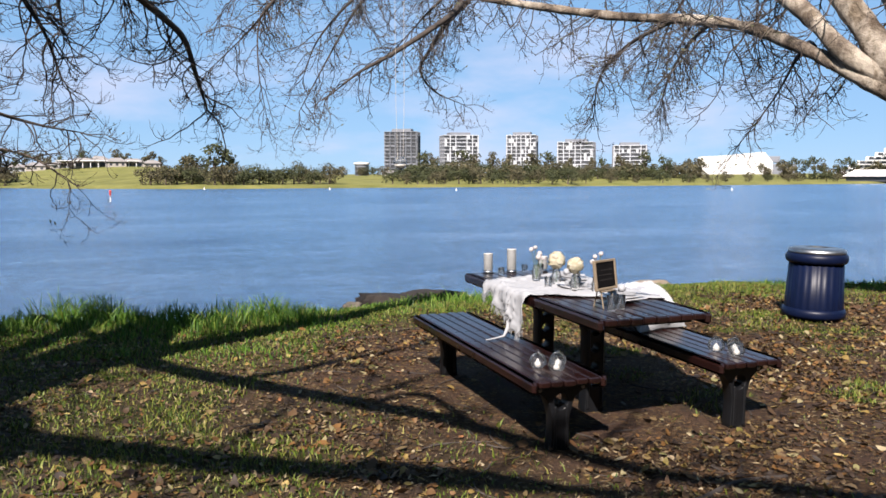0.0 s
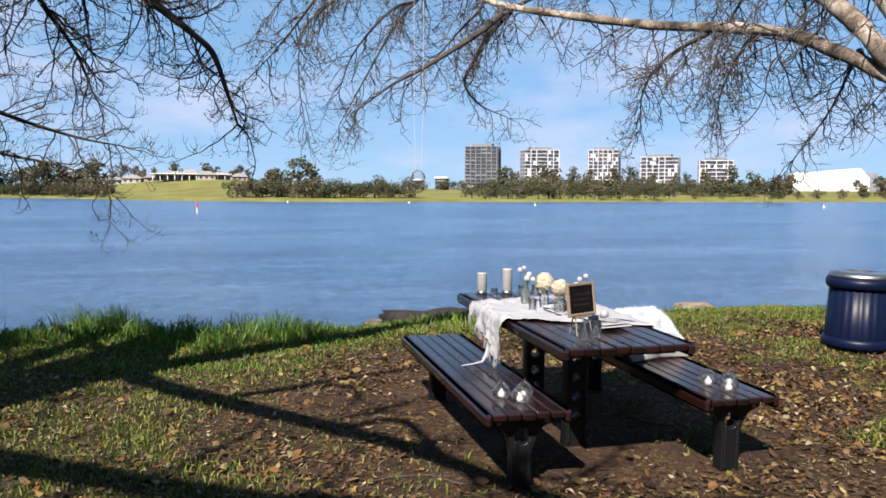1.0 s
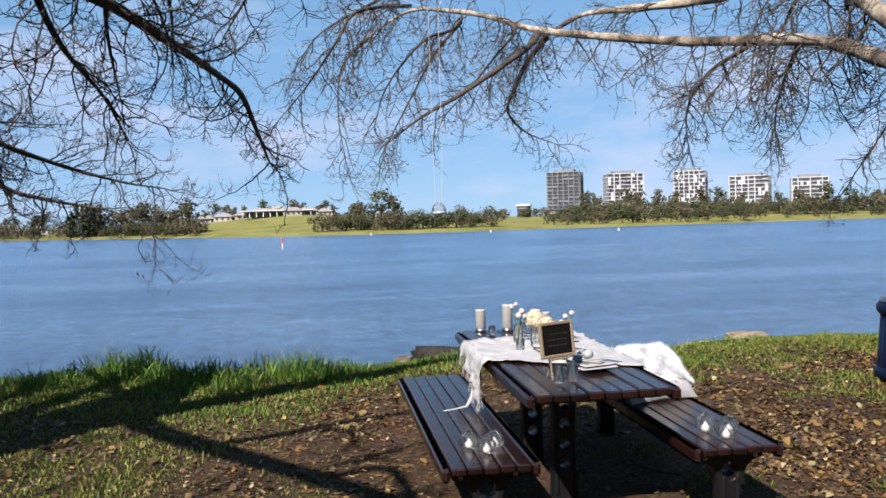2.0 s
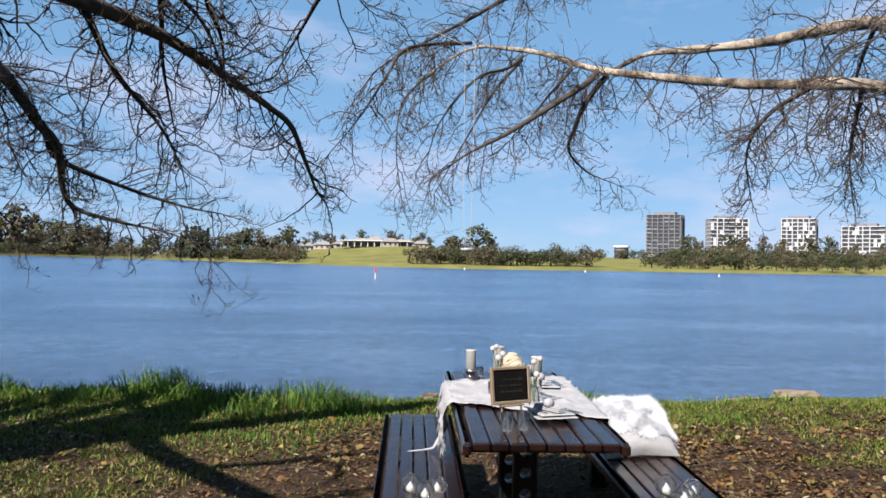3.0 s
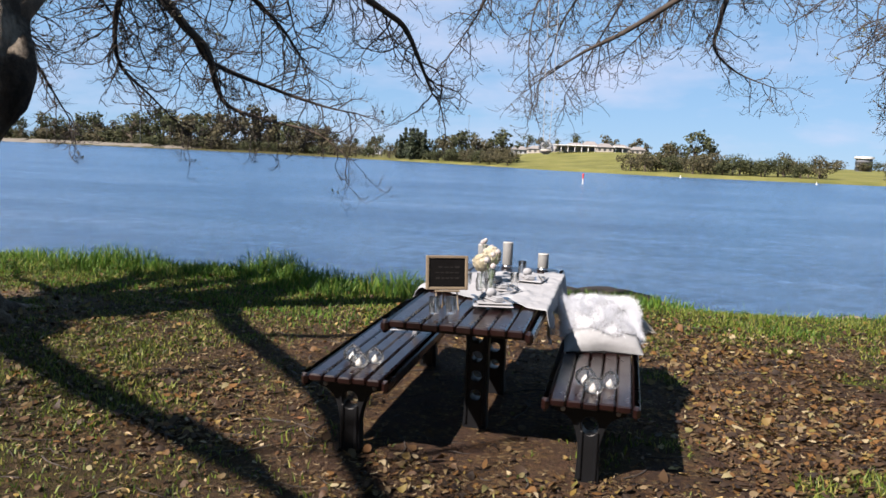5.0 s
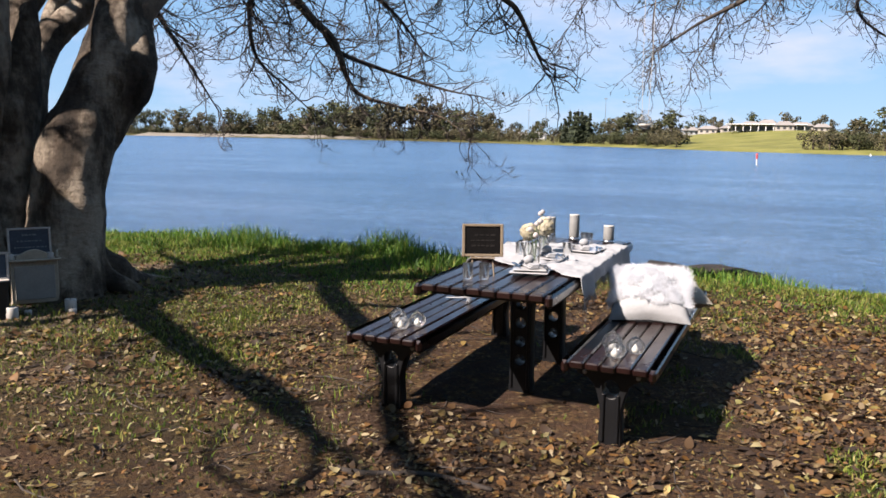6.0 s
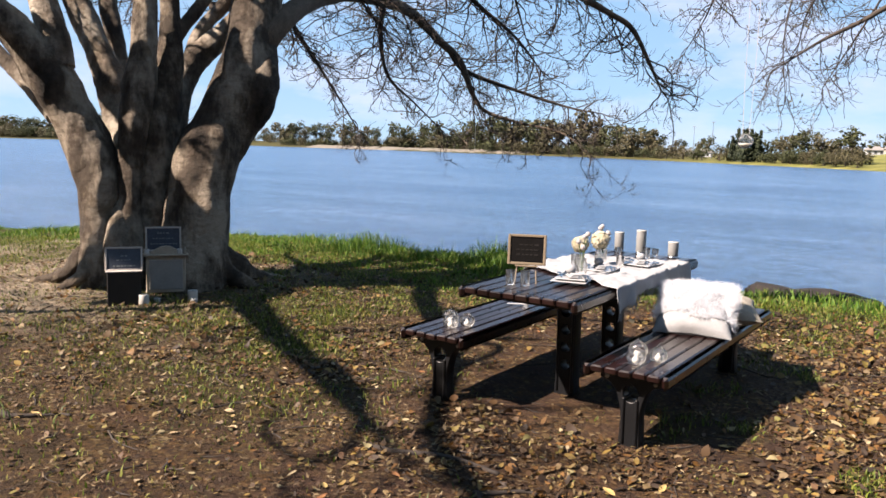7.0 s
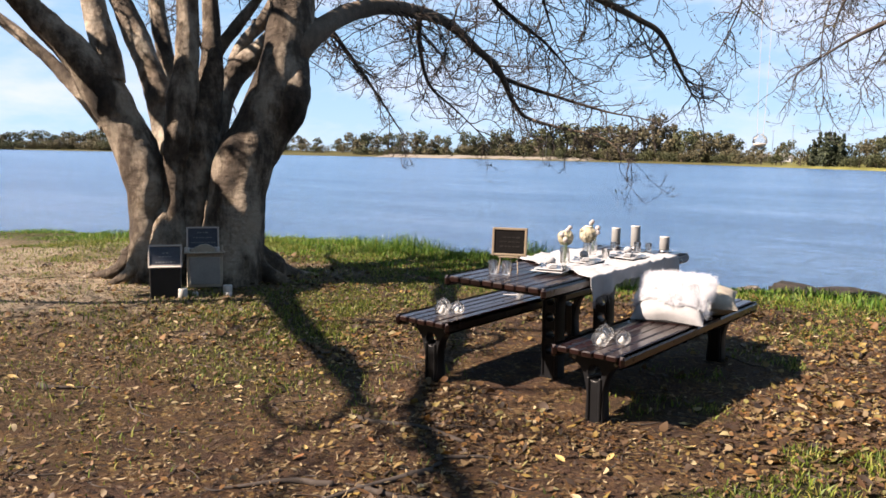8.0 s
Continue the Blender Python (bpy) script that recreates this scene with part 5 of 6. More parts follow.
part("cover", pillow(0.42, 0.42, 0.16, 5.0), BEIGE, be, smooth=True)

# ---- signs by the trunk ----
SIGN_TURN = 56
def by_tree(x, y, dz=0.0, tilt=0.0, turn=SIGN_TURN):
    return Matrix.Translation((x, y, ground_at(x, y) + dz)) @ Matrix.Rotation(radians(turn), 4, "Z") @ Matrix.Rotation(radians(tilt), 4, "X")


crate = thing("black_crate", "black-painted wooden crate standing on bare soil", "crate", by_tree(0.28, 4.24))
part("body", Shape().slab((0, 0, 0.125), (0.27, 0.25, 0.29), 0.006), BLACKWOOD, crate)
part("lid", Shape().slab((0, 0, 0.278), (0.29, 0.27, 0.014), 0.004), WHITEWASH, crate, "whitewashed lid edge")
chalkboard("leaning_chalkboard", "whitewash-framed chalkboard leaning on a black crate", 0.300, 0.205, WHITEWASH, SLATE_BLUE, CHALK, by_tree(0.345, 4.195, 0.286, -16), [(0.62, 0.05), (0.45, 0.12), (0.2, 0.17)])
vanity = thing("antique_panel", "small antique cream wooden panel stand with a grey front", "cabinet", by_tree(0.22, 4.70))
part("body", Shape().slab((0, 0.03, 0.185), (0.34, 0.12, 0.335), 0.006), CREAMWOOD, vanity)
part("panel", Shape().slab((0, -0.034, 0.182), (0.285, 0.010, 0.265), 0.003), GREYPANEL, vanity, "grey fabric panel")
part("top_board", Shape().slab((0, 0.02, 0.361), (0.385, 0.17, 0.016), 0.005), CREAMWOOD, vanity)
crest = [(-0.13, 0.0), (-0.12, 0.025), (-0.08, 0.045), (-0.04, 0.066), (0, 0.072), (0.04, 0.066), (0.08, 0.045), (0.12, 0.025), (0.13, 0.0)]
part("crest", plate(crest, [], 0.02), CREAMWOOD, vanity, m=Matrix.Translation((0, -0.03, 0.369)))
for s in (-1, 1):
    part("finial", Shape().lathe([(0.016, 0), (0.018, 0.012), (0.009, 0.022), (0.014, 0.038), (0.010, 0.052), (0.003, 0.064)], 12, Matrix.Translation((s * 0.165, -0.02, 0.369))), CREAMWOOD, vanity, smooth=True)
    part("foot", Shape().slab((s * 0.15, 0.03, 0.0), (0.05, 0.11, 0.07), 0.006), CREAMWOOD, vanity)
chalkboard("upright_chalkboard", "whitewash-framed chalkboard with three lines of writing", 0.310, 0.222, WHITEWASH, SLATE_BLUE, CHALK, by_tree(0.16, 4.72, 0.381, -8), [(0.74, 0.10), (0.52, 0.18), (0.30, 0.22)])


def block_candle(x, y, s, h, label, dz=0.0):
    ob = thing("block_candle", label, "candle", by_tree(x, y, dz, 0, SIGN_TURN + 10), "white candles by the signs")
    part("wax", Shape().lathe([(s * 0.47, 0.0), (s / 2, 0.004), (s / 2, h - 0.005), (s * 0.45, h), (s * 0.2, h - 0.005), (0.002, h - 0.006)], 18), WAX, ob, smooth=True)
    part("wick", Shape().tube([(0, 0, h - 0.008), (0.001, 0, h + 0.010)], [0.0014, 0.001], 5), IRON, ob)


block_candle(0.46, 4.30, 0.085, 0.095, "white pillar candle on the soil beside the crate")
block_candle(0.62, 4.68, 0.085, 0.105, "white pillar candle on the soil beside the panel")
block_candle(0.66, 4.66, 0.060, 0.045, "small white candle lying low on the soil")
block_candle(0.45, 4.44, 0.055, 0.035, "tiny tealight on the soil between the candles")
for s in (-0.15, 0.13):
    c, d = math.cos(radians(SIGN_TURN)), math.sin(radians(SIGN_TURN))
    block_candle(0.24 + s * c, 4.67 + s * d, 0.05, 0.045, "small white candle on the antique panel top", 0.370 - ground_at(0.24 + s * c, 4.67 + s * d) + ground_at(0.22, 4.70))

# ---- glass orb hanging from the limb ----
orb = thing("hanging_orb", "clear glass orb hanging on two thin cords from a branch", "hanging vase", pose(4.21, 8.46, 1.64))
g = part("glass", Shape().lathe([(0.02, -0.065), (0.055, -0.045), (0.075, 0.0), (0.06, 0.045), (0.03, 0.065), (0.028, 0.075)], 24), GLASS, orb, smooth=True)
g.visible_shadow = False
part("sand", Shape().lathe([(0.03, -0.055), (0.058, -0.035), (0.064, -0.018), (0.002, -0.014)], 18), WAX, orb, "pale filling", smooth=True)
for s in (-1, 1):
    part("cord", Shape().tube([(s * 0.03, 0, 0.07), (s * 0.045, 0, 0.6), (s * 0.05, 0, 2.0), (s * 0.4, 1.6, 2.6)], [0.0022] * 4, 5), ROPE, orb)


# ---- rocks along the bank ----
def rock(x, y, sx, sy, sz, seed, mat, label):
    bm = bmesh.new()
    bmesh.ops.create_icosphere(bm, subdivisions=3, radius=1.0)
    for v in bm.verts:
        p = v.co.copy()
        k = 1 + 0.45 * noise.noise(p * 1.3 + Vector((seed, 0, 0))) + 0.25 * noise.noise(p * 3.3 + Vector((0, seed, 0)))
        k = 0.75 * k + 0.25 * round(k * 5) / 5
        p = p * k
        p.z = math.copysign(abs(p.z) ** 0.8, p.z)
        v.co = Vector((p.x * sx, p.y * sy, p.z * sz))
    me = bpy.data.meshes.new("bank_rock")
    bm.to_mesh(me)
    bm.free()
    me.polygons.foreach_set("use_smooth", [True] * len(me.polygons))
    solo("bank_rock", me, mat, label, "rock", "rocks on the bank", m=pose(x, y, ground_at(x, y) + sz * 0.85, 0, 0, seed * 40))


rng = random.Random(4)
for k, (x, y, s, pale) in enumerate(((3.5, 9.2, 0.16, 1), (3.9, 9.3, 0.18, 1), (4.35, 9.5, 0.30, 0), (4.95, 9.5, 0.34, 0), (5.3, 9.45, 0.26, 0), (6.1, 9.5, 0.24, 0), (6.5, 9.5, 0.26, 0), (7.5, 9.4, 0.24, 1), (7.95, 9.3, 0.2, 1), (1.75, 9.3, 0.16, 0), (1.5, 9.4, 0.12, 0), (-0.15, 9.6, 0.13, 0), (-2.8, 9.5, 0.24, 0), (2.6, 9.2, 0.12, 1), (0.6, 9.5, 0.12, 0), (9.6, 8.7, 0.2, 1))):
    rock(x, y, s * rng.uniform(1.1, 1.6), s * rng.uniform(0.6, 0.9), s * rng.uniform(0.26, 0.38), k + 1.3, PALEROCK if pale else ROCK, "weathered pale limestone boulder at the water's edge" if pale else "dark grey rock in the grass at the water's edge")


# ---- fallen leaves, grass, sticks ----
def scatter(n, seed, x0, x1, y0, y1):
    r = np.random.RandomState(seed)
    return r, r.uniform(x0, x1, n), r.uniform(y0, y1, n)


def leaves(name, n, seed, size, area, label, keep, coarse=False, mat=LEAF, slim=1.0):
    r, x, y = scatter(n, seed, *area)
    ok = r.rand(n) < keep(x, y)
    x, y = x[ok], y[ok]
    n = len(x)
    z = land_z(x, y) + r.uniform(0.001, 0.014, n)
    s = size * np.clip(np.exp(r.normal(-0.05, 0.32, n)), 0.35, 1.7)
    wid = r.uniform(0.16, 0.34, n) * slim
    rows = np.array([0.0, 0.3, 0.7, 1.0] if coarse else [0.0, 0.18, 0.5, 0.8, 1.0])
    wide = np.array([0.12, 1.0, 0.9, 0.06] if coarse else [0.05, 0.75, 1.0, 0.6, 0.02])
    cols = (-1, 1) if coarse else (-1, 0, 1)
    nc = len(cols)
    nr = len(rows)
    curl = r.normal(0.1, 0.45, n)
    cup = r.uniform(-0.15, 0.28, n)
    yaw = r.uniform(0, 6.283, n)
    tilt = r.normal(0, 0.28, n)
    roll = r.normal(0, 0.42, n)
    V = np.zeros((n, nr * nc, 3))
    for k in range(nr):
        for j, e in enumerate(cols):
            lx = (rows[k] - 0.5) * s
            ly = e * wide[k] * wid * s
            lz = curl * s * (rows[k] - 0.5) ** 2 * 1.6 + cup * np.abs(ly) + tilt * lx * 0.8 + roll * ly
            V[:, k * nc + j, 0] = x + lx * np.cos(yaw) - ly * np.sin(yaw)
            V[:, k * nc + j, 1] = y + lx * np.sin(yaw) + ly * np.cos(yaw)
            V[:, k * nc + j, 2] = lz
    V[:, :, 2] += z[:, None] - V[:, :, 2].min(1)[:, None] * 0.8
    base = np.array([(k * nc + j, k * nc + j + 1, k * nc + j + nc + 1, k * nc + j + nc) for k in range(nr - 1) for j in range(nc - 1)])
    F = (np.arange(n)[:, None, None] * nr * nc + base[None]).reshape(-1, 4)
    me = bulk(name, V.reshape(-1, 3), F, mat)
    return tagged(new(name, me), label, "leaf litter", kind="stuff")


def litter_density(x, y):
    """Thick to the east of the table, thin in the grass to the west, worn away where people tread, thinned to darken
    the table's shade.
    """
    east = soft(4.2, 5.9, x + 0.8 * (patchy(x, y, 0.6, 47) - 0.5))
    d = (0.16 + 0.84 * soft(0.36, 0.56, patchy(x, y, 0.9, 41))) * (0.3 + 0.7 * soft(0.36, 0.56, patchy(x, y, 3.2, 43)))
    d = d * 0.5 * (1 - east) + east * (0.12 + 0.54 * soft(0.32, 0.58, patchy(x, y, 1.8, 44)))
    d = d * (1 - 0.75 * green_of(x, y))
    bare = 0.3 * np.exp(-(((x - 3.3) / 1.5) ** 2 + ((y - 3.0) / 1.0) ** 2) ** 1.5)
    return np.clip((d - bare) * shade_thinning(x, y) * soft(-0.5, -2.0, y - bank_edge(x)) * soft(-1.5, 0.5, x + 0.6 * y), 0, 1)


def shade_thinning(x, y):
    """Thins the litter under the table and its benches, to deepen the shade there."""
    return 1 - 0.85 * soft(3.3, 3.7, x) * soft(5.6, 5.3, x) * soft(3.9, 4.2, y) * soft(6.4, 6.1, y)


leaves("leaf_litter", 46000, 1, 0.043, (-1, 9.5, 0.4, 4.4), "brown and tan fallen leaves scattered over the soil", litter_density)
leaves("far_leaf_litter", 84000, 7, 0.044, (-2, 10.5, 4.0, 8.8), "brown and tan fallen leaves under the bank grass", litter_density, True)
leaves("small_leaf_litter", 90000, 2, 0.027, (-2, 10.0, 0.2, 8.4), "broken scraps of dry leaf on the soil", lambda x, y: (0.25 + 0.75 * litter_density(x, y)) * shade_thinning(x, y), True)
leaves("dry_straw", 62000, 5, 0.032, (-3, 9.5, 0.6, 7.6), "pale dry straw and bark scraps on the trodden soil", lambda x, y: (0.2 + 0.5 * soft(0.35, 0.65, patchy(x, y, 1.4, 45))) * soft(0.6, 2.0, y) * shade_thinning(x, y), True, STRAW, 0.42)


def single_leaf(seed):
    rng = random.Random(seed)
    rows = ((0.0, 0.03), (0.15, 0.55), (0.38, 1.0), (0.62, 0.9), (0.85, 0.45), (1.0, 0.02))
    curl, cup = rng.uniform(0.1, 0.5), rng.uniform(0.1, 0.5)
    vs = []
    for t, w in rows:
        for e in (-1, 0, 1):
            ly = e * w * 0.3 * (1 + 0.1 * rng.gauss(0, 1))
            vs.append(((t - 0.5), ly, curl * (t - 0.5) ** 2 + cup * abs(ly) + 0.02 * rng.gauss(0, 1)))
    low = min(v[2] for v in vs)
    vs = [(a * 0.072, b * 0.058, (c - low) * 0.066) for a, b, c in vs]
    fs = [(k * 3 + j, k * 3 + j + 1, k * 3 + j + 4, k * 3 + j + 3) for k in range(5) for j in range(2)]
    sh = Shape().add(vs, fs)
    sh.tube([(-0.036, 0, vs[1][2]), (-0.052, 0.004, 0.004)], [0.0012, 0.001], 4)
    return sh.mesh("fallen_leaf", True)


YELLOWLEAF = plain("yellowed_leaf", (0.218, 0.155, 0.0588), 0.65, 0, 0.35, 30, 0.3, 0.2)
TANLEAF = plain("tan_leaf", (0.235, 0.176, 0.106), 0.7, 0, 0.35, 30, 0.3, 0.2)
RUSTLEAF = plain("rust_leaf", (0.153, 0.0676, 0.0265), 0.7, 0, 0.35, 30, 0.3, 0.2)
kinds = []
for k, (mat, word) in enumerate(((YELLOWLEAF, "curled yellow fallen leaf on the soil"), (TANLEAF, "dry tan fallen leaf on the soil"), (RUSTLEAF, "rust-brown fallen leaf on the soil"), (YELLOWLEAF, "flat yellow fallen leaf on the soil"))):
    me = single_leaf(k)
    me.materials.append(mat)
    kinds.append((me, word))
rng = random.Random(77)
count = 0
while count < 260:
    x, y = rng.uniform(0.2, 9.5), rng.uniform(1.5, 7.4)
    if 3.4 < x < 5.3 and 3.8 < y < 6.1:
        continue
    me, word = kinds[rng.choice((0, 0, 1, 1, 2, 3))]
    s = rng.uniform(0.6, 1.1)
    ob = solo("fallen_leaf", me, None, word, "leaf", "large fallen leaves", m=pose(x, y, ground_at(x, y) + 0.006, rng.gauss(0, 9), rng.gauss(0, 9), rng.uniform(0, 360)) @ Matrix.Scale(s, 4))
    count += 1


def blades(name, n, seed, area, keep, height, label, width=0.004, mat=GRASS, short=False):
    r, x, y = scatter(n, seed, *area)
    ok = r.rand(n) < keep(x, y)
    x, y = x[ok], y[ok]
    n = len(x)
    z = land_z(x, y) - 0.004
    h = height(x, y) * r.uniform(0.45, 1.25, n)
    w = width * r.uniform(0.7, 1.4, n)
    yaw, lean = r.uniform(0, 6.283, n), r.uniform(0.1, 1.0 if short else 0.75, n)
    face = r.uniform(0, 6.283, n)
    rows = ((0, 1.0), (0.55, 0.85), (1.0, 0.0)) if short else ((0, 1.0), (0.4, 0.9), (0.75, 0.6), (1.0, 0.0))
    last = len(rows) - 1
    V = np.zeros((n, 2 * last + 1, 3))
    for k, (t, ww) in enumerate(rows):
        out = lean * h * t * t
        cx, cy, cz = x + out * np.cos(yaw), y + out * np.sin(yaw), z + h * t * (1 - 0.25 * lean * t)
        for j, e in enumerate((-1, 1) if k < last else (0,)):
            V[:, k * 2 + j] = np.stack([cx + e * w * ww * np.cos(face), cy + e * w * ww * np.sin(face), cz], -1)
    base = np.array([(0, 1, 3), (0, 3, 2), (2, 3, 4)] if short else [(0, 1, 3), (0, 3, 2), (2, 3, 5), (2, 5, 4), (4, 5, 6)])
    F = (np.arange(n)[:, None, None] * (2 * last + 1) + base[None]).reshape(-1, 3)
    me = bulk(name, V.reshape(-1, 3), F, mat)
    return tagged(new(name, me), label, "grass", kind="stuff")


def bank_keep(x, y):
    past = y - bank_edge(x)
    return soft(-1.9 - 0.9 * soft(4.0, 2.0, x), -0.7 - 0.7 * soft(4.0, 2.0, x), past + 0.8 * (patchy(x, y, 1.1, 51) - 0.5)) * soft(1.3, 0.4, past) * (0.25 + 0.75 * soft(0.3, 0.5, patchy(x, y, 1.5, 52))) * (1 - 0.35 * soft(4.2, 5.0, x) * soft(-1.5, -0.5, past))


def bank_height(x, y):
    past = y - bank_edge(x)
    tall = 0.25 + 1.2 * soft(0.25, 0.75, patchy(x, y, 1.1, 53))
    return (0.06 + 0.19 * soft(-1.6, -0.2, past) * (0.24 + 0.76 * soft(4.2, 2.2, x)) * (0.3 + 0.7 * soft(-2.2, -0.6, x))) * tall


blades("bank_grass", 125000, 3, (-9, 13, 5.0, 11.0), bank_keep, bank_height, "lush green grass along the top of the bank", 0.0048)
blades("lawn_grass", 330000, 4, (-5, 10.5, 0.2, 8.8), lambda x, y: np.clip(green_of(x, y) ** 1.4 * 0.95 + 0.03 * soft(0.5, 0.62, patchy(x, y, 2.6, 57)), 0, 1) * soft(0.2, 1.8, y), lambda x, y: 0.016 + 0.070 * patchy(x, y, 2.2, 54) ** 1.5, "short patchy grass among the leaves", 0.0038, LAWN, True)
blades("weed_stalks", 130, 6, (-6, 9, 7.5, 10.2), lambda x, y: soft(-0.8, -0.2, y - bank_edge(x)) * soft(0.8, 0.2, y - bank_edge(x)), lambda x, y: 0.28 + 0 * x, "thin tall weed stalks above the bank grass", 0.003)

sticks = Shape()
rng = random.Random(31)
for k in range(760):
    x, y = rng.uniform(-2, 9), rng.uniform(1.6, 7.8)
    a, ell, r0 = rng.uniform(0, 6.283), rng.choice((0.08, 0.12, 0.2, 0.3, 0.45)) * rng.uniform(0.6, 1.2), rng.uniform(0.0016, 0.005)
    pts = []
    for t in (-0.5, -0.15, 0.2, 0.5):
        px, py = x + math.cos(a + t * 0.4) * ell * t, y + math.sin(a + t * 0.4) * ell * t
        pts.append((px, py, ground_at(px, py) + r0 + 0.006 * rng.random()))
    sticks.tube(pts, [r0, r0, r0 * 0.8, r0 * 0.5], 5)
tagged(new("fallen_sticks", sticks.mesh("fallen_sticks")), "thin dry sticks and bark scraps lying on the soil", "sticks", kind="stuff").data.materials.append(TWIGGY_PALE)
for x0, y0, x1, y1, r in ((3.9, 3.25, 4.6, 3.35, 0.016), (4.6, 2.6, 5.6, 2.75, 0.014), (4.72, 2.96, 4.58, 2.34, 0.018), (4.62, 3.1, 4.95, 3.32, 0.013), (4.5, 2.55, 4.15, 2.2, 0.015), (2.1, 2.25, 2.4, 2.5, 0.014)):
    row = []
    for k in range(7):
        t = k / 6
        x, y = x0 + (x1 - x0) * t, y0 + (y1 - y0) * t + 0.03 * math.sin(7 * t + x0)
        row.append((x, y, ground_at(x, y) + r * 0.35, r * (1.1 - 0.5 * t)))
    solo("surface_root", limb(row, 8, 0.25, 4, x0), TWIGGY, "gnarled root showing through the trodden soil", "root", "roots in the soil", smooth=True)


# ---- across the river ----
EYE = (4.4, 0.3)


def reach(az):
    """Distance to the far shore at a bearing in degrees, from north towards east."""
    s, c = math.sin(radians(az)), math.cos(radians(az))
    for d in range(200, 1500, 4):
        if shore_gap(np.array([EYE[0] + s * d]), np.array([EYE[1] + c * d]))[0] > 0:
            return d
    return 1500


def across(az, inland):
    d = reach(az) + inland
    x, y = EYE[0] + math.sin(radians(az)) * d, EYE[1] + math.cos(radians(az)) * d
    return x, y, ground_at(x, y)


def leaf_cloud(rng, blobs, n, size):
    """A crown of many small leaf sprays round a few uneven masses."""
    sh = Shape()
    for c, r, flat in blobs:
        core = Vector(c)
        for k in range(int(n * r)):
            d = Vector((rng.gauss(0, 1), rng.gauss(0, 1), rng.gauss(0, 1))).normalized()
            rr = r * rng.uniform(0.55, 1.0) * (1 + 0.3 * noise.noise(d * 2.3 + core))
            p = core + Vector((d.x * rr, d.y * rr, d.z * rr * flat))
            s = size * rng.uniform(0.6, 1.3)
            u = Vector((rng.gauss(0, 1), rng.gauss(0, 1), rng.gauss(0, 0.6))).normalized()
            w = u.cross(d if abs(u.dot(d)) < 0.95 else Vector((0, 0, 1))).normalized()
            q = u.cross(w)
            sh.add([p - u * s, p + w * s * 0.75 + q * s * 0.35, p + u * s, p - w * s * 0.75 + q * s * 0.35], [(0, 1, 2), (0, 2, 3)])
    return sh


def far_tree(name, label, seed, style, mat):
    """A tree of unit height."""
    rng = random.Random(seed)
    ob = thing(name, label, "tree", Matrix.Translation((0, 0, -500)), "trees across the river")
    sh = Shape()
    blobs = []
    if style == "bush":
        sh.tube([(0, 0, -0.05), (0.02, 0, 0.2), (0.0, 0.03, 0.45)], [0.05, 0.04, 0.02], 6)
        for k in range(16):
            a, r = rng.uniform(0, 6.28), rng.uniform(0.05, 0.55)
            blobs.append(((r * math.cos(a), r * math.sin(a), rng.uniform(0.12, 0.80 - 0.45 * r)), rng.uniform(0.18, 0.32), 0.85))
    elif style in ("gum", "park"):
        sh.tube([(0, 0, -0.05), (0.02, 0, 0.25), (-0.01, 0.02, 0.6)], [0.032, 0.026, 0.015], 6)
        for k in range(20):
            a, r, z = rng.uniform(0, 6.28), rng.uniform(0.04, 0.36), rng.uniform(0.08, 0.9)
            c = (r * math.cos(a), r * math.sin(a), z)
            sh.tube([(0, 0, z * 0.55), (c[0] * 0.5, c[1] * 0.5, z * 0.75), c], [0.014, 0.01, 0.006], 3)
            blobs.append((c, rng.uniform(0.12, 0.22), 0.8))
    else:
        sh.tube([(0, 0, -0.05), (0, 0, 0.5), (0, 0, 0.97)], [0.03, 0.02, 0.004], 6)
        for k in range(12):
            z = 0.12 + 0.82 * k / 12
            w = 0.15 * (1 - z) + 0.022
            for a in (rng.uniform(0, 6.28), rng.uniform(0, 6.28)):
                blobs.append(((w * 0.6 * math.cos(a), w * 0.6 * math.sin(a), z), w, 0.9))
    part("trunk", sh, FARTRUNK, ob)
    part("crown", leaf_cloud(rng, blobs, {"bush": 185, "gum": 175, "pine": 210, "park": 620}[style], {"bush": 0.041, "park": 0.019}.get(style, 0.045)), mat, ob)
    return ob


SAPLINGS = {
    "bush": [far_tree("river_bush", "rounded olive-green bush on the far bank", k, "bush", FARLEAF[k % 2]) for k in range(4)],
    "gum": [far_tree("gum_tree", "tall grey-green gum tree on the far bank", 10 + k, "gum", FARLEAF[(k + 1) % 2]) for k in range(4)],
    "pine": [far_tree("pine_tree", "dark narrow pine on the far bank", 20 + k, "pine", FARLEAF[2]) for k in range(2)],
}
used = set()
wood = random.Random(8)


def grow(style, az, inland, h, wide=1.0):
    x, y, z = across(az, inland)
    src = wood.choice(SAPLINGS[style])
    m = Matrix.Translation((x, y, z - 0.02 * h)) @ Matrix.Rotation(wood.uniform(0, 6.28), 4, "Z") @ Matrix.Diagonal((h * wide, h * wide, h, 1))
    if src.name not in used:
        used.add(src.name)
        src.matrix_world = m
        return
    dup = copy_thing(src, Matrix.Identity(4))
    dup.matrix_world = m


def hedge(style, az0, az1, step, inland, h0, h1, wide=1.0, deep=8):
    az = az0
    while az < az1:
        grow(style, az + wood.uniform(-0.3, 0.3) * step, inland + wood.uniform(0, deep), wood.uniform(h0, h1), wide * wood.uniform(0.85, 1.2))
        az += step * wood.uniform(0.7, 1.3)


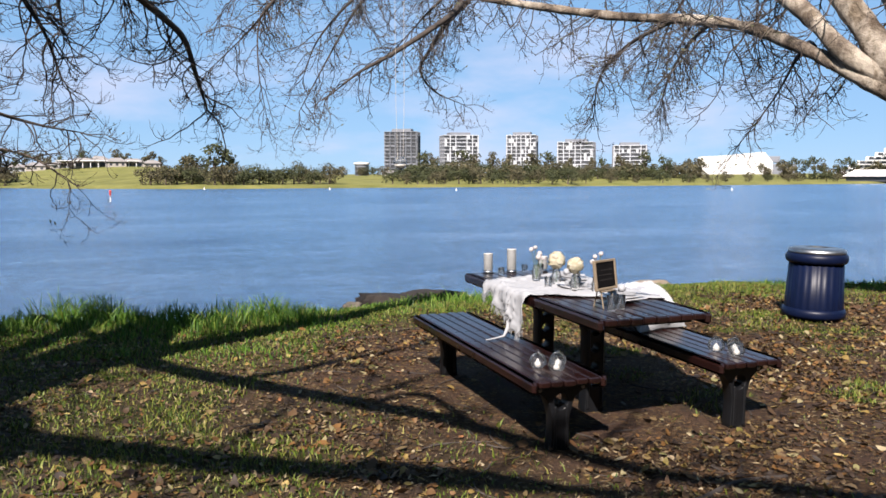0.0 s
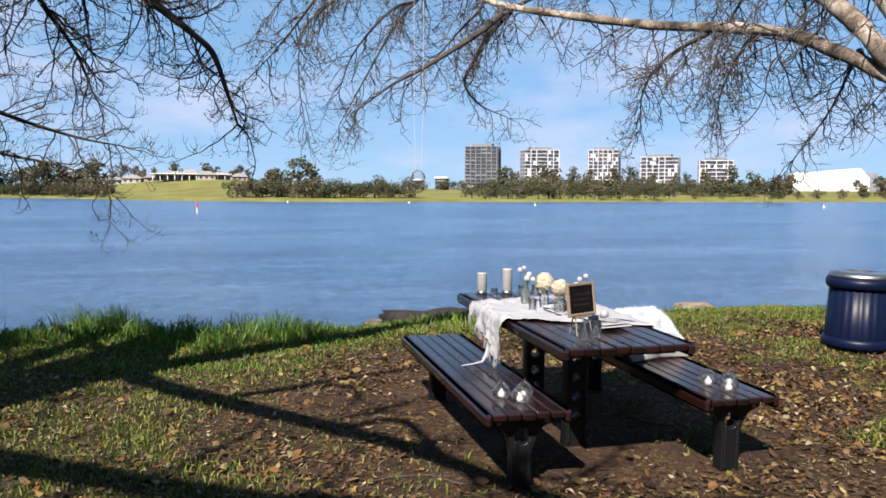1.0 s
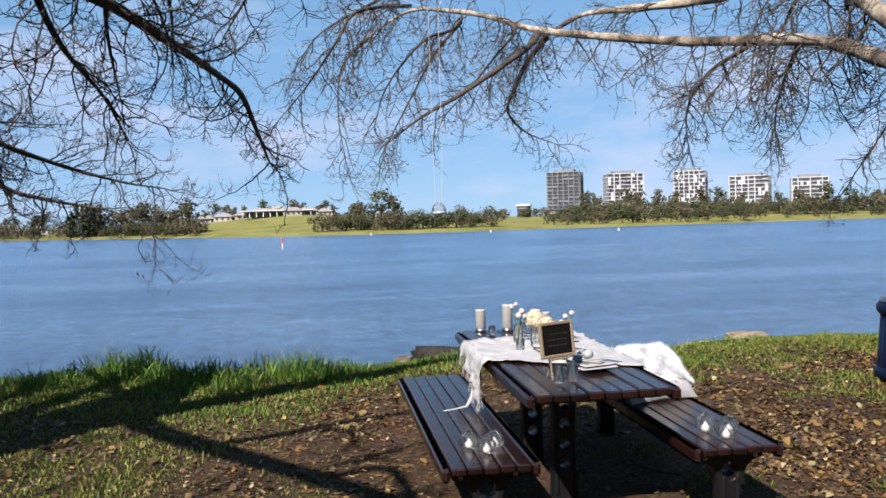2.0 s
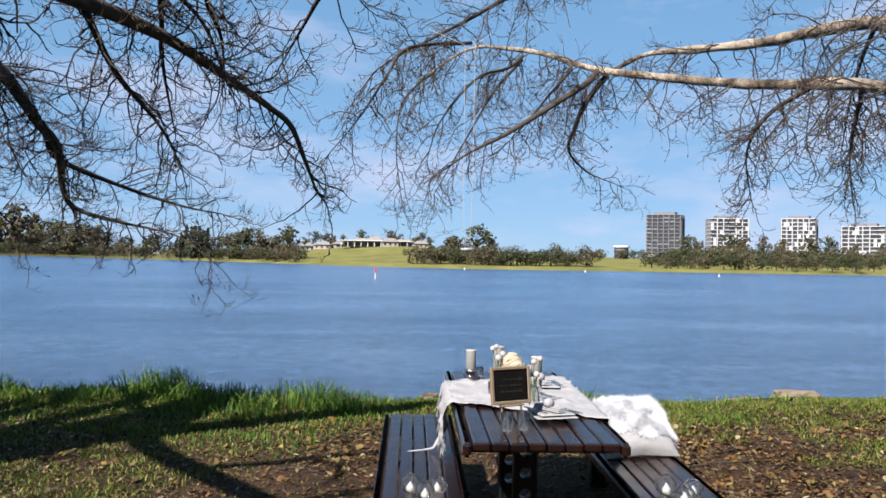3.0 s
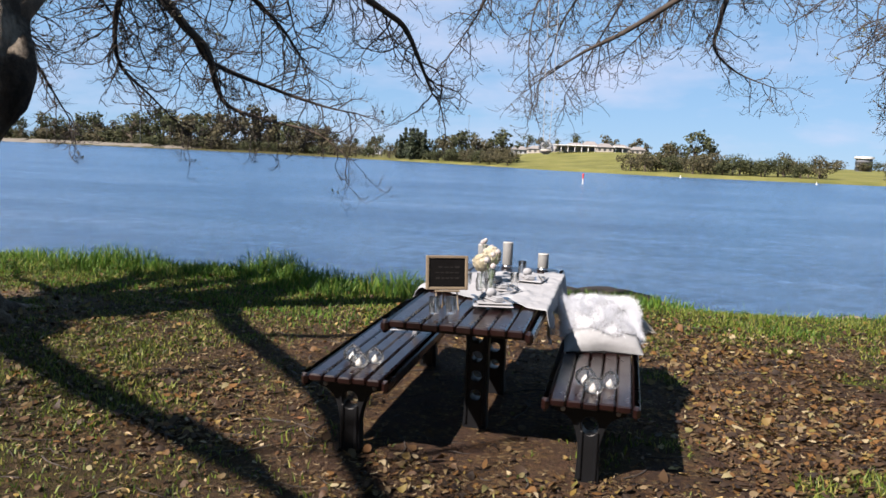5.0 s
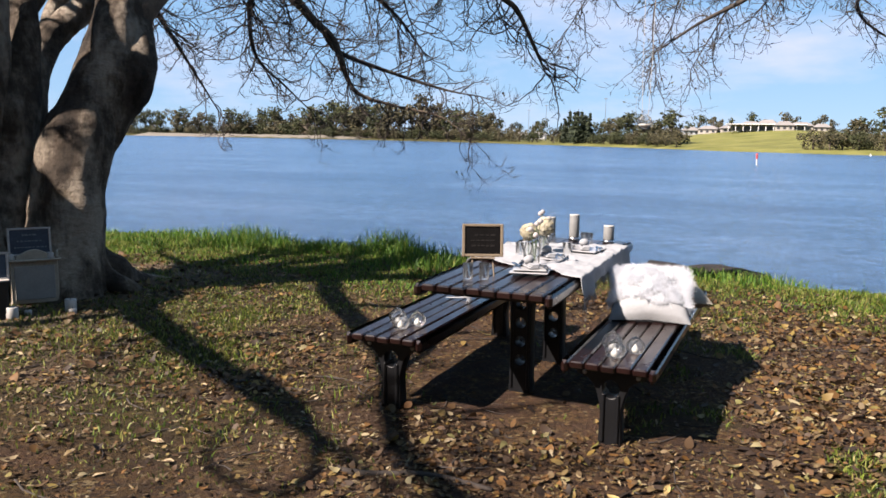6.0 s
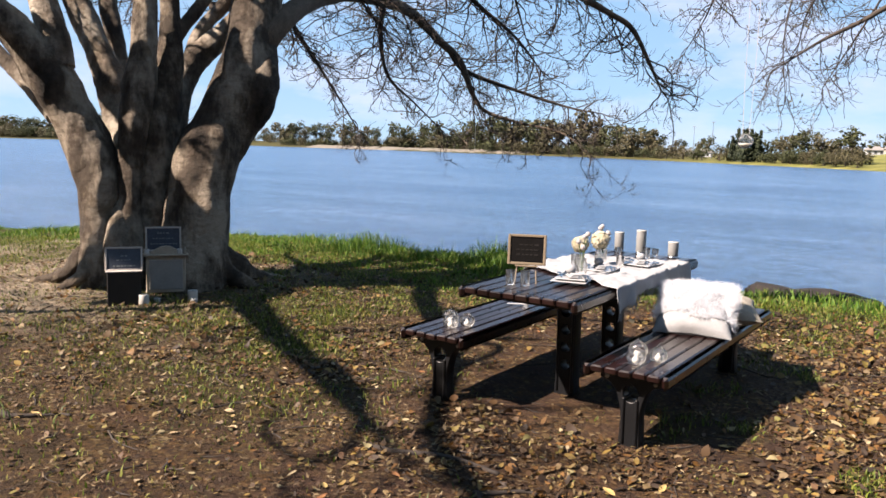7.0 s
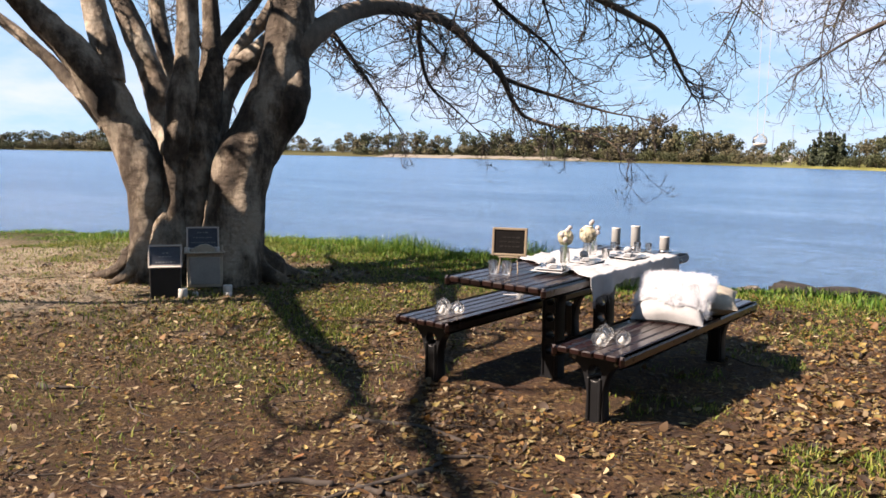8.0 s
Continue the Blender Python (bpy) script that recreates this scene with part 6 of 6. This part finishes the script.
# river bushes, from east to west
hedge("bush", 16.6, 28.8, 0.75, 3, 5.5, 9, 0.95)
hedge("bush", 28.8, 37.0, 1.5, 5, 4, 7.5, 0.9)
hedge("bush", 17.6, 37.0, 0.42, 50, 6.5, 11, 1.15, 60)
hedge("gum", 18.5, 36.0, 1.3, 90, 11, 16, 0.8, 50)
hedge("bush", 37.0, 51.0, 1.2, 12, 4, 7, 0.9, 12)
hedge("gum", 36.8, 38.3, 0.6, 90, 11, 15, 0.9, 20)
hedge("gum", 41.8, 51.0, 0.7, 60, 9, 13, 1.0, 40)
hedge("bush", 0.3, 12.2, 0.5, 8, 6.5, 10.5, 0.85, 16)
hedge("gum", 2.6, 6.4, 0.9, 34, 10, 15, 1.2, 10)
hedge("bush", 12.4, 16.4, 0.9, 150, 5, 8, 1.0, 40)
hedge("gum", -7.0, 1.0, 0.9, 240, 9, 14, 0.9, 40)
hedge("gum", -13.4, -8.2, 0.55, 14, 11, 17, 1.05, 30)
hedge("bush", -13.6, -7.8, 0.55, 4, 6, 10, 0.9, 8)
hedge("pine", -16.0, -14.0, 0.30, 12, 12, 20, 0.95, 12)
hedge("bush", -20.0, -16.2, 0.8, 10, 6, 11, 1.1, 16)
hedge("gum", -19.6, -16.4, 0.9, 120, 10, 15, 1.0, 30)
hedge("gum", -24.0, -20.0, 0.45, 25, 17, 25, 1.0, 30)
hedge("gum", -28.3, -24.0, 0.6, 25, 20, 37, 0.8, 30)
hedge("gum", -33.5, -28.0, 0.4, 30, 22, 32, 1.05, 40)
hedge("bush", -33.5, -20.0, 0.6, 14, 8, 13, 1.0, 20)
hedge("bush", -39.0, -33.5, 0.55, 44, 13, 19, 1.2, 40)
hedge("gum", -38.6, -33.0, 0.6, 60, 20, 29, 1.0, 40)
hedge("gum", -46.5, -39.4, 0.62, 34, 20, 31, 0.95, 30)
hedge("bush", -46.0, -39.4, 0.8, 30, 10, 14, 1.0, 20)
hedge("bush", -53.0, -46.4, 0.7, 90, 12, 17, 1.3, 60)
hedge("gum", -53.0, -47.0, 1.3, 120, 18, 25, 1.0, 60)
hedge("gum", -76.0, -53.0, 0.45, 70, 26, 36, 1.2, 60)
hedge("bush", -76.0, -53.0, 0.5, 40, 16, 24, 1.5, 40)


# unseen trees added behind, to cut the sky's fill and close the landward side
for k in range(18):
    a = radians(196 + k * 9.0 + wood.uniform(-2, 2))
    d, h = wood.uniform(21, 26), wood.uniform(13, 16)
    x, y = 4.0 + d * math.cos(a), 1.0 + d * math.sin(a)
    tree = far_tree("park_tree", "", 40, "park", FARLEAF[0]) if k == 0 else copy_thing(first, Matrix.Identity(4))
    first = tree if k == 0 else first
    tree.matrix_world = Matrix.Translation((x, y, ground_at(x, y) - 0.2)) @ Matrix.Rotation(wood.uniform(0, 6.28), 4, "Z") @ Matrix.Diagonal((h, h, h, 1))
    tagged(tree, "unseen leafy tree added behind the camera to block sky light", "tree", "park trees")


def tower(az, wide, floors, seed, pale=TOWERWHITE):
    """An apartment block with balcony slabs, fins and recessed glazing."""
    s, c = math.sin(radians(az)), math.cos(radians(az))
    x, y = EYE[0] + s * 650, EYE[1] + c * 650
    rng = random.Random(seed)
    ob = thing("apartment_tower", "white and grey apartment tower with stacked balconies", "building", pose(x, y, ground_at(x, y) - 0.5, 0, 0, -az + rng.uniform(-14, 14)), "towers across the river")
    wide = wide * 0.92
    fh, deep = 2.85, wide * 0.75
    h = floors * fh
    part("core", Shape().box((0, 0, h / 2), (wide * 0.93, deep * 0.93, h)), DARKGLASS, ob, "dark glazed core")
    slab = Shape().slab((0, 0, 0), (wide, deep, 0.5), 0.1).mesh("balcony_slab")
    for k in range(floors + 1):
        part("balcony_slab", slab, pale, ob, m=Matrix.Translation((0, 0, k * fh)))
    bays = 6
    fin = Shape().slab((0, 0, h / 2), (0.6, 1.6, h), 0.08).mesh("fin")
    for k in range(bays + 1):
        if rng.random() < 0.8:
            part("fin", fin, pale, ob, m=Matrix.Translation((-wide / 2 + 0.4 + k * (wide - 0.8) / bays, -deep / 2 + 0.2, 0)))
    side = Shape().slab((0, 0, h / 2), (1.6, 0.7, h), 0.08).mesh("side_fin")
    for s2 in (-1, 1):
        for k in range(3):
            part("side_fin", side, CONCRETE, ob, m=Matrix.Translation((s2 * (wide / 2 - 0.3), -deep / 2 + 2 + k * deep / 3, 0)))
    bal = Shape().slab((0, 0, 0), (wide / bays - 1.0, 0.3, 0.8), 0.04).mesh("balustrade")
    wall = Shape().slab((0, 0, 0), (wide / bays * 0.42, 0.5, 2.5), 0.04).mesh("wall_panel")
    for f in range(floors):
        for b in range(bays):
            xx = -wide / 2 + wide / bays * (b + 0.5)
            r = rng.random()
            if r < 0.34:
                part("balustrade", bal, CONCRETE, ob, m=Matrix.Translation((xx, -deep / 2 + 0.25, f * fh + 0.7)))
            elif r < 0.66 and pale is TOWERWHITE:
                part("wall_panel", wall, pale, ob, m=Matrix.Translation((xx + rng.choice((-1, 1)) * wide / bays * 0.2, -deep / 2 + 0.5, f * fh + 1.55)))
    part("plant_room", Shape().slab((0, 0, h + 1.4), (wide * 0.6, deep * 0.6, 2.2), 0.1), CONCRETE, ob)


tower(17.45, 28, 12, 1, CONCRETE)
tower(21.35, 30, 11, 2)
tower(25.8, 25, 11, 3)
tower(29.55, 30, 9, 4)
tower(33.1, 27, 8, 5)

# white hall and stepped white hotel
s, c = math.sin(radians(39.9)), math.cos(radians(39.9))
hall = thing("white_hall", "large plain white hall with a sloping roofline", "building", pose(EYE[0] + s * 700, EYE[1] + c * 700, 0, 0, 0, -39.9))
prof = [(-28, 0), (28, 0), (28, 12), (22, 19.5), (10, 18.6), (-8, 17.0), (-26, 16.2), (-28, 14)]
part("wall", plate(prof, [], 40), WALLWHITE, hall)
part("annex", Shape().slab((36, -2, 5), (18, 30, 11), 0.3), CONCRETE, hall)
part("roof_plant", Shape().slab((30, 0, 14), (8, 10, 5), 0.3), CONCRETE, hall)
s, c = math.sin(radians(50.6)), math.cos(radians(50.6))
hotel = thing("stepped_hotel", "white stepped hotel with rows of balconies", "building", pose(EYE[0] + s * 720, EYE[1] + c * 720, 0, 0, 0, -50.6))
cell = Shape().slab((0, 0, 0), (3.4, 1.0, 1.9), 0.05).mesh("loggia")
for f in range(10):
    x0 = -62 + f * 6.2
    part("storey", Shape().slab(((x0 + 60) / 2, 10, f * 3.2 + 1.6), (60 - x0, 24 - f, 3.1), 0.15), WALLWHITE, hotel)
    part("balcony_slab", Shape().slab(((x0 + 60) / 2, -2.6, f * 3.2 + 0.2), (60 - x0, 2.4, 0.5), 0.05), WALLWHITE, hotel)
    k = 0
    while x0 + 4 + k * 5 < 10:
        part("loggia", cell, DARKGLASS, hotel, m=Matrix.Translation((x0 + 4 + k * 5, -1.9 + f * 0.5, f * 3.2 + 1.9)))
        k += 1
x, y, z = across(48.1, 8)
hut = thing("boat_shed", "low shed with a pale hipped roof on the far bank", "shed", pose(x, y, z, 0, 0, -49))
part("wall", Shape().box((0, 0, 1.2), (26, 8, 2.6)), DARKGLASS, hut)
part("roof", Shape().add([(-15, -6, 2.6), (15, -6, 2.6), (15, 6, 2.6), (-15, 6, 2.6), (-9, 0, 6), (9, 0, 6)], [(0, 1, 5, 4), (1, 2, 5), (2, 3, 4, 5), (3, 0, 4), (0, 3, 2, 1)]), WALLWHITE, hut)

# drum-shaped low building on the rise
x, y, z = across(14.5, 170)
drum = thing("round_building", "small pale round building with a flat rim", "building", pose(x, y, z - 0.5) @ Matrix.Scale(0.75, 4))
part("wall", Shape().lathe([(5.2, 0), (5.2, 9.0)], 28), CONCRETE, drum)
part("rim", Shape().lathe([(5.2, 9.0), (6.3, 9.4), (6.3, 10.6), (5.0, 10.8), (0.1, 11.0)], 28), WALLWHITE, drum)
win = Shape().box((0, 0, 0), (1.6, 0.3, 2.2)).mesh("window")
for k in range(9):
    a = radians(180 + k * 22)
    for zz in (2.4, 6.2):
        part("window", win, DARKGLASS, drum, m=Matrix.Translation((5.15 * math.cos(a), 5.15 * math.sin(a), zz)) @ Matrix.Rotation(a + math.pi / 2, 4, "Z"))


def house(az, inland, w, h, seed):
    rng = random.Random(seed)
    x, y, z = across(az, inland)
    ob = thing("riverside_house", "cream house with a pitched pale tile roof", "house", pose(x, y, z - 0.4, 0, 0, -az + rng.uniform(-20, 20)), "houses across the river")
    w, h = w * 0.72, h * 0.72
    d = w * 0.7
    part("wall", Shape().box((0, 0, h * 0.3), (w, d, h * 0.6)), HOUSEWALL if seed % 4 else TOWERWHITE, ob)
    e = 0.8
    part("roof", Shape().add([(-w / 2 - e, -d / 2 - e, h * 0.58), (w / 2 + e, -d / 2 - e, h * 0.58), (w / 2 + e, d / 2 + e, h * 0.58), (-w / 2 - e, d / 2 + e, h * 0.58), (-w / 4, 0, h), (w / 4, 0, h)], [(0, 1, 5, 4), (1, 2, 5), (2, 3, 4, 5), (3, 0, 4), (0, 3, 2, 1)]), ROOFTILE, ob)
    for k in range(3):
        part("window", Shape().slab((-w * 0.32 + k * w * 0.32, -d / 2 - 0.03, h * 0.32), (w * 0.14, 0.2, h * 0.26), 0.03), DARKGLASS, ob)


for k, (az, inland, w, h) in enumerate(((-7.4, 180, 13, 7.5), (-6.2, 190, 15, 7.0), (-5.0, 200, 12, 6.0), (-3.6, 170, 16, 8.0), (-2.6, 190, 14, 8.6), (-1.6, 170, 13, 7.2), (-0.6, 180, 15, 6.6), (-8.6, 200, 14, 8.0), (-17.5, 120, 14, 8), (-18.6, 130, 16, 7), (0.6, 200, 12, 6.5), (16.4, 190, 12, 5))):
    house(az, inland, w, h, k)

# long flat-roofed pavilion on the rise
x, y, z = across(-2.7, 165)
pavilion = thing("riverside_pavilion", "long white flat-roofed pavilion on slim posts", "pavilion", pose(x, y, z - 0.3, 0, 0, 4))
part("wall", Shape().box((0, 2.5, 1.7), (36, 5, 3.4)), HOUSEWALL, pavilion)
part("roof", Shape().slab((0, 0, 3.6), (41, 12, 0.5), 0.1), WALLWHITE, pavilion, "thin white roof slab")
post = Shape().box((0, 0, 1.7), (0.4, 0.4, 3.4)).mesh("post")
for k in range(11):
    part("post", post, WALLWHITE, pavilion, m=Matrix.Translation((-19 + 3.8 * k, -5, 0)))
for k in range(6):
    part("window", Shape().slab((-15 + 6 * k, -0.05, 1.7), (3.6, 0.2, 2.0), 0.03), DARKGLASS, pavilion)

# pale sand bank along the far western shore
beach = Shape()
spots = [(across(a, 1.0), 3.4 if -45.0 < a < -30.0 else 0.9) for a in np.arange(-62, -26, 0.5)]
for ((xa, ya, za), ha), ((xb, yb, zb), hb) in zip(spots, spots[1:]):
    a, b = Vector((xa, ya, WATER_Z - 0.3)), Vector((xb, yb, WATER_Z - 0.3))
    n = Vector((-(b - a).y, (b - a).x, 0)).normalized()
    n = n if n.y > 0 else -n
    ua, ub = Vector((0, 0, ha + 0.6 * noise.noise((xa * 0.03, 0, 0)))), Vector((0, 0, hb + 0.6 * noise.noise((xb * 0.03, 0, 0))))
    beach.add([a, b, b + ub * 0.35 + n * 2, a + ua * 0.35 + n * 2, a + ua + n * 13, b + ub + n * 13, b + ub * 0.8 + n * 40, a + ua * 0.8 + n * 40], [(0, 1, 2, 3), (3, 2, 5, 4), (4, 5, 6, 7)])
tagged(new("sand_bank", beach.mesh("sand_bank")), "long pale sand bank on the far shore", "beach", kind="structure").data.materials.append(SANDSTONE)


def beacon(x, y, h, red):
    ob = thing("channel_marker" if red else "mooring_buoy", "red and white channel marker pile in the river" if red else "small white mooring buoy on the water", "marker" if red else "buoy", pose(x, y, WATER_Z))
    if red:
        part("pile", Shape().lathe([(0.11, -1.5), (0.11, h * 0.55)], 12), WALLWHITE, ob)
        part("red_top", Shape().lathe([(0.13, h * 0.55), (0.15, h * 0.58), (0.15, h * 0.9), (0.24, h * 0.92), (0.2, h), (0.05, h * 1.04)], 12), REDPAINT, ob, "red painted head")
    else:
        part("float", Shape().lathe([(0.1, -0.3), (0.24, 0.0), (0.24, 0.25), (0.10, 0.45), (0.07, 0.85), (0.02, 0.9)], 12), WALLWHITE, ob)


beacon(-2.85, 150.6, 1.9, True)
for az, d in ((3.6, 270), (20.8, 235), (39.5, 250), (12.0, 262)):
    beacon(EYE[0] + math.sin(radians(az)) * d, EYE[1] + math.cos(radians(az)) * d, 1.3, False)
for az, inland, h in ((-17.0, 60, 22), (-13.0, 150, 26), (-11.0, 160, 26), (-33.0, 20, 24), (-18.2, 90, 20)):
    x, y, z = across(az, inland)
    pole = thing("light_pole", "tall thin floodlight pole on the far bank", "lamp post", pose(x, y, z), "poles across the river")
    part("mast", Shape().tube([(0, 0, -0.5), (0, 0, h)], [0.22, 0.12], 8), STEEL, pole)
    part("head", Shape().slab((0, 0, h), (2.2, 0.5, 0.4), 0.05), STEEL, pole)
